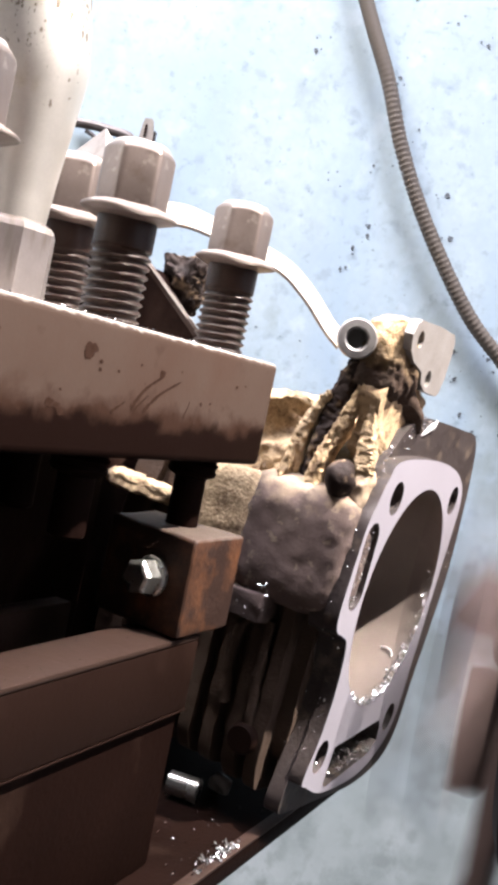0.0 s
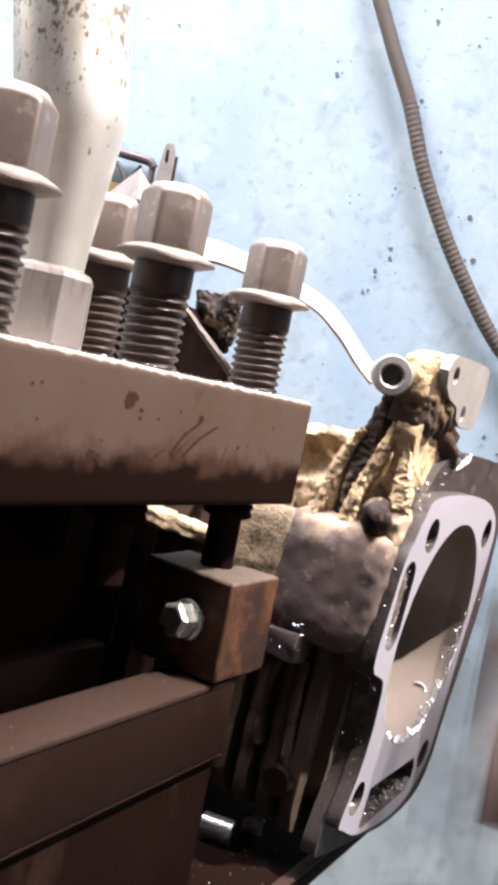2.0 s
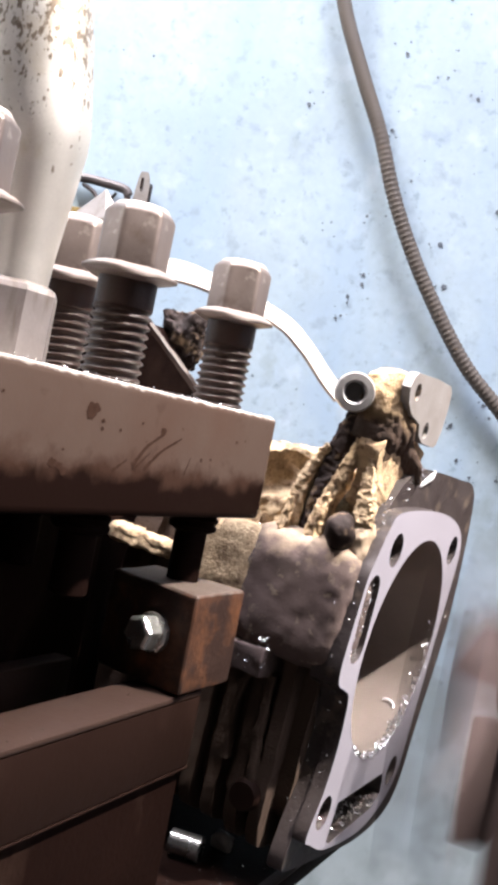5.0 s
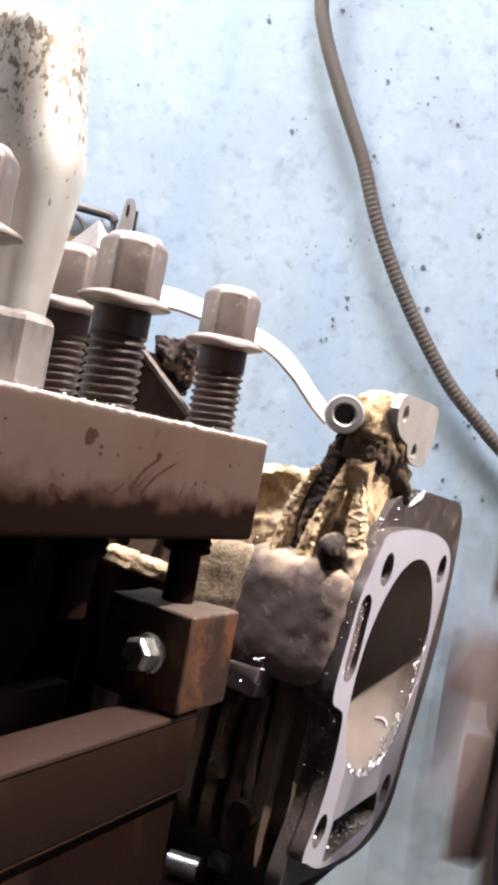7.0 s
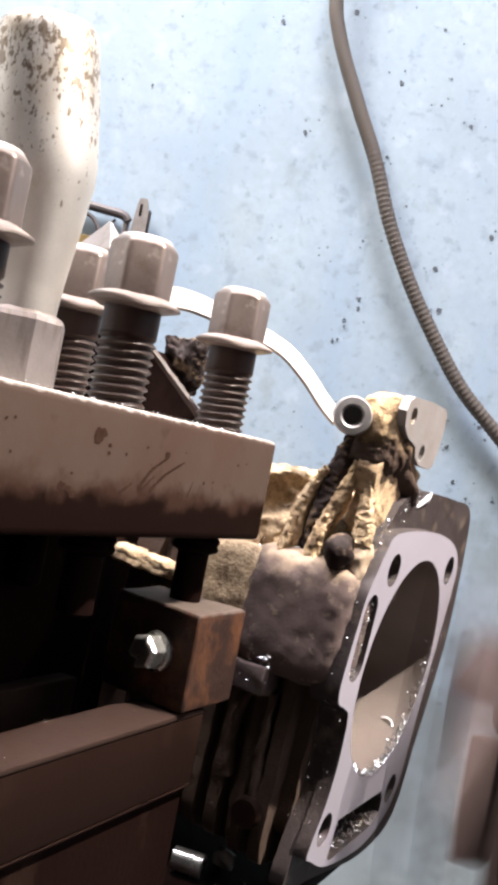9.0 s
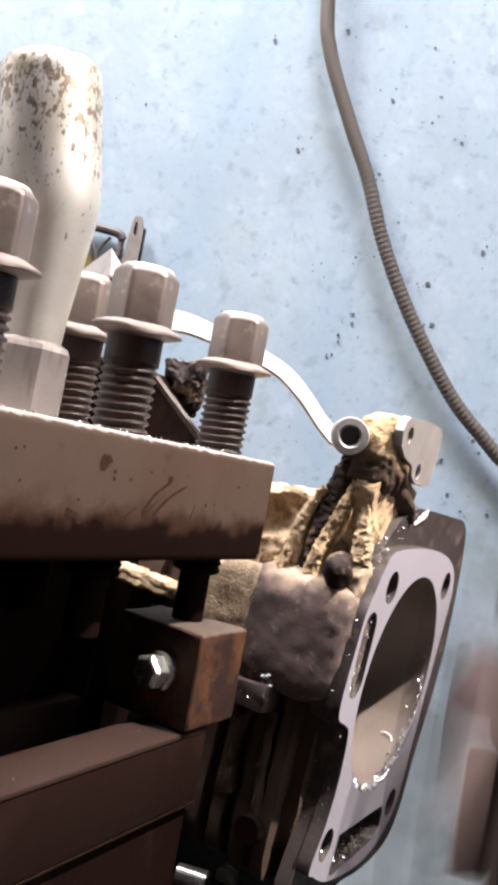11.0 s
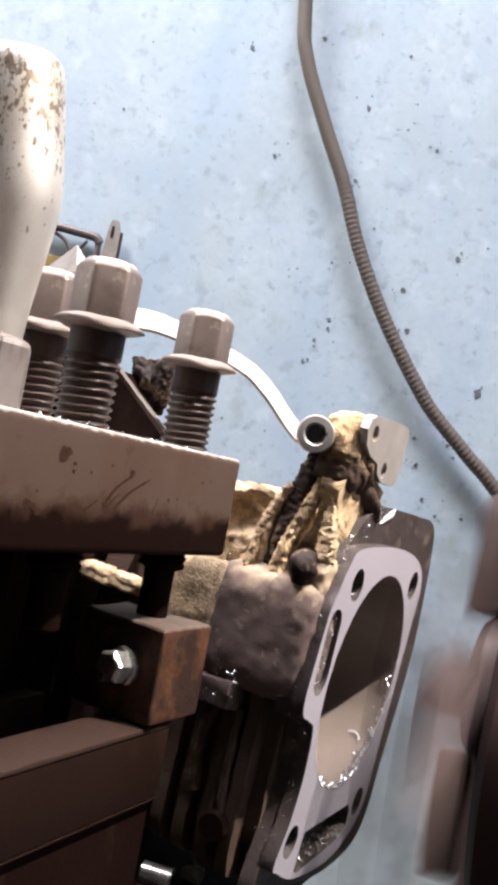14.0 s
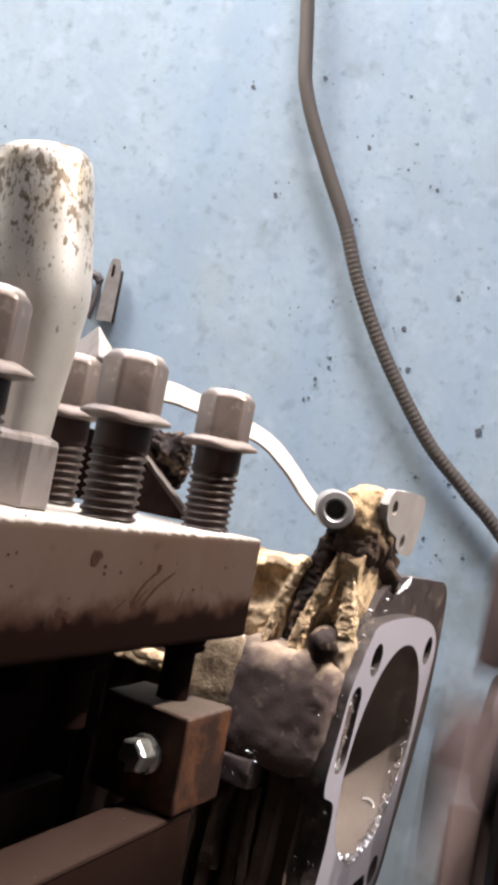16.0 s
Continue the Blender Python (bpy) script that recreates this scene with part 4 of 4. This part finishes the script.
def build_clutter():
    strap = part("metal_strap", ribbon([(-0.1320, 0.2560, 1.2485), (-0.1235, 0.2590, 1.2504), (-0.1149, 0.2635, 1.2494), (-0.0960, 0.2720, 1.2433), (-0.0877, 0.2750, 1.2373), (-0.0814, 0.2780, 1.2302), (-0.0761, 0.2790, 1.2255)],
                                       lambda s: 0.0052 + 0.0032 * max(0.0, 1.0 - s / 0.5) - 0.0010 * s, 0.0013, Vector((0, 0.55, 0.83))), STRAP, None)
    tagged(strap, "bent white metal strap behind the clamp bolts", "strap")
    gusset = thing("leaning_plate", "dark oily steel plate leaning behind the clamp bolts", "plate")
    bm = ribbon([(-0.1170, 0.2395, 1.2350), (-0.108, 0.2425, 1.2265), (-0.0990, 0.2455, 1.2175)], 0.0011, 0.0018, Vector((-0.6, 0, 0.8)))
    part("edge", roughen(bm, 0.0002, 400), WORN_AND_LIT, gusset, "worn brown edge")
    bm = bmesh.new()
    fore, back = ([bm.verts.new((x, y, z)) for x, z in ((-0.142, 1.2166), (-0.1000, 1.2166), (-0.1165, 1.2338), (-0.142, 1.2370))] for y in (0.2462, 0.2492))
    bm.faces.new(fore)
    bm.faces.new(back[::-1])
    for k in range(4):
        bm.faces.new((fore[k], back[k], back[(k + 1) % 4], fore[(k + 1) % 4]))
    part("sheet", bm, OILED, gusset)
    # a caked lump of swarf with loose hairs
    rnd = random.Random(4)
    bm = add_lump(bmesh.new(), -0.1180, -0.1060, 0.2490, 0.2545, 1.2240, 1.2395, 4.0, 18)
    roughen(roughen(bm, 0.0024, 220, 2.0), 0.0012, 700)
    for k in range(130):
        c = Vector((-0.1072 + rnd.gauss(0, 0.0016), 0.2505 + rnd.gauss(0, 0.0015), 1.2315 + rnd.gauss(0, 0.0028)))
        q = Vector((rnd.gauss(0, 1), rnd.gauss(0, 1), rnd.gauss(0, 1))).normalized().to_track_quat("Z", "Y").to_matrix()
        r = rnd.uniform(0.0004, 0.0010)
        add_tube(bm, [c + q @ Vector((r * math.cos(a), r * math.sin(a), 0.0004 * a)) for a in np.linspace(0, rnd.uniform(1.2, 3.0), 7)], 0.00013, 4)
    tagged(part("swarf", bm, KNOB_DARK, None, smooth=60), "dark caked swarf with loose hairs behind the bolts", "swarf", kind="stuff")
    bm = add_lump(bmesh.new(), -0.0905, -0.0845, 0.2840, 0.2885, 1.0952, 1.1000, 4.0, 8)
    tagged(part("metal_offcut", roughen(bm, 0.0010, 300), LUG_ALU, None, smooth=50), "small grey metal offcut lying on the table", "offcut")
    rod = add_tube(bmesh.new(), [(-0.0965, 0.2720, 1.0988), (-0.0880, 0.2735, 1.0988)], 0.0034, 20)
    tagged(part("steel_pin", rod, ZINC, None), "short shiny steel pin lying on the table", "pin")
    wedge = bmesh.new()
    base = [Vector(p) for p in ((-0.1215, 0.2090, 1.2510), (-0.1095, 0.2060, 1.2510), (-0.1075, 0.2120, 1.2510), (-0.1190, 0.2160, 1.2510))]
    low = [wedge.verts.new(Vector((p.x, p.y, 1.2505))) for p in base]
    mid = [wedge.verts.new(p) for p in base]
    tip = wedge.verts.new((-0.1143, 0.2110, 1.2585))
    for k in range(4):
        wedge.faces.new((low[k], low[(k + 1) % 4], mid[(k + 1) % 4], mid[k]))
        wedge.faces.new((mid[k], mid[(k + 1) % 4], tip))
    wedge.faces.new(low[::-1])
    tagged(part("pointed_cap", wedge, COLLAR_STEEL, None, smooth=0), "pale pointed steel cap on a clamp bolt", "cap")
    # bracket on the wall: along the wall, away from it, height
    bracket = thing("wall_bracket", "dark metal bracket with a pale tongue on the blue wall", "bracket", WALL_M)
    bm = add_tube(bmesh.new(), smooth_path([(-0.196, 0.006, 1.3505), (-0.185, 0.006, 1.3510), (-0.172, 0.006, 1.3500), (-0.160, 0.006, 1.3485), (-0.1565, 0.006, 1.345)], 6), 0.0030, 10)
    part("top_bar", bm, BRACKET, bracket)
    bm = add_tube(bmesh.new(), [(-0.1570, 0.006, 1.3475), (-0.1572, 0.006, 1.3360), (-0.1600, 0.006, 1.3200)], 0.0021, 10)
    part("upright", bm, BRACKET, bracket)
    bm = add_tube(bmesh.new(), smooth_path([(-0.1870, 0.006, 1.3470), (-0.1785, 0.006, 1.3425), (-0.1720, 0.006, 1.3310), (-0.1700, 0.006, 1.318)], 6), 0.0014, 8)
    part("bent_brace", bm, BRACKET, bracket)
    bm = add_tube(bmesh.new(), [(-0.1745, 0.0045, 1.3310), (-0.1650, 0.0045, 1.3455)], 0.0009, 8)
    part("thin_brace", bm, BRACKET, bracket)
    bm = add_tube(bmesh.new(), [(-0.1735, 0.004, 1.3520), (-0.1690, 0.004, 1.3520)], 0.0012, 8)
    part("pin", bm, BRACKET, bracket)
    tongue = part("tongue", ribbon([(-0.1490, 0.007, 1.3200), (-0.1488, 0.007, 1.3360), (-0.1482, 0.007, 1.3520), (-0.1485, 0.007, 1.3615)], lambda q: 0.0100 - 0.0056 * q ** 3, 0.0014, Vector((1, 0, 0))), STRAP, bracket, "pale slotted tongue")
    part("slot", add_box(bmesh.new(), -0.1500, -0.1484, 0.0077, 0.0083, 1.3500, 1.3575, 0.0003), THREAD, tongue, "dark slot")
    part("edge", add_box(bmesh.new(), -0.1439, -0.1430, 0.002, 0.0075, 1.3200, 1.3545, 0.0003), THREAD, tongue, "dark edge")
    part("plate", add_box(bmesh.new(), -0.196, -0.1715, 0.0005, 0.0040, 1.3130, 1.3325, 0.0015), YELLOW, bracket, "dull yellow plate")


build_clutter()

# ---- the cutter ----
AXIS = (0.447, 1.146)


def build_cutter():
    m = pose(-0.030, AXIS[0], AXIS[1])
    q = Matrix.Rotation(radians(90), 4, "Y")
    spindle = thing("milling_spindle", "dark brown iron milling spindle housing", "spindle", m)
    part("nose", add_lathe(bmesh.new(), [(0.092, 0.004), (0.100, 0.008), (0.100, 0.030)], q, 72), SPINDLE, spindle)
    part("housing", add_lathe(bmesh.new(), [(0.108, 0.0302), (0.112, 0.036), (0.112, 0.40)], q, 72), SPINDLE, spindle)
    part("column", add_box(bmesh.new(), 0.22, 0.42, -0.12, 0.10, -AXIS[1], 0.15, 0.01), SPINDLE, spindle)
    head = thing("fly_cutter", "grey steel fly cutter spinning beside the milled face", "cutter", m)
    part("hub", add_lathe(bmesh.new(), [(0.026, -0.016), (0.030, -0.012), (0.030, 0.002)], q, 48), CUTTER, head)
    for k in range(4):
        turn = Matrix.Rotation(radians(90 * k), 4, "X")
        bm = add_box(bmesh.new(), -0.010, 0.001, -0.015, 0.015, 0.027, 0.150, 0.002)
        bmesh.ops.transform(bm, matrix=turn, verts=bm.verts)
        arm = part("arm", bm, CUTTER, head)
        bm = add_box(bmesh.new(), -0.0225, -0.0102, -0.017, 0.017, 0.029, 0.078, 0.0015)
        bmesh.ops.transform(bm, matrix=turn, verts=bm.verts)
        part("tool_holder", bm, CUTTER, arm)
        bm = add_box(bmesh.new(), -0.018, -0.0102, -0.008, 0.008, 0.138, 0.158, 0.001)
        bmesh.ops.transform(bm, matrix=turn, verts=bm.verts)
        part("tool_bit", bm, OILED, arm)
    return head


CUT = build_cutter()


def motions():
    rows = []
    for i in range(481):
        rows.append((i / 30, pose(-0.030, AXIS[0], AXIS[1], 60.0 * i)))
    walk(CUT, rows)


motions()
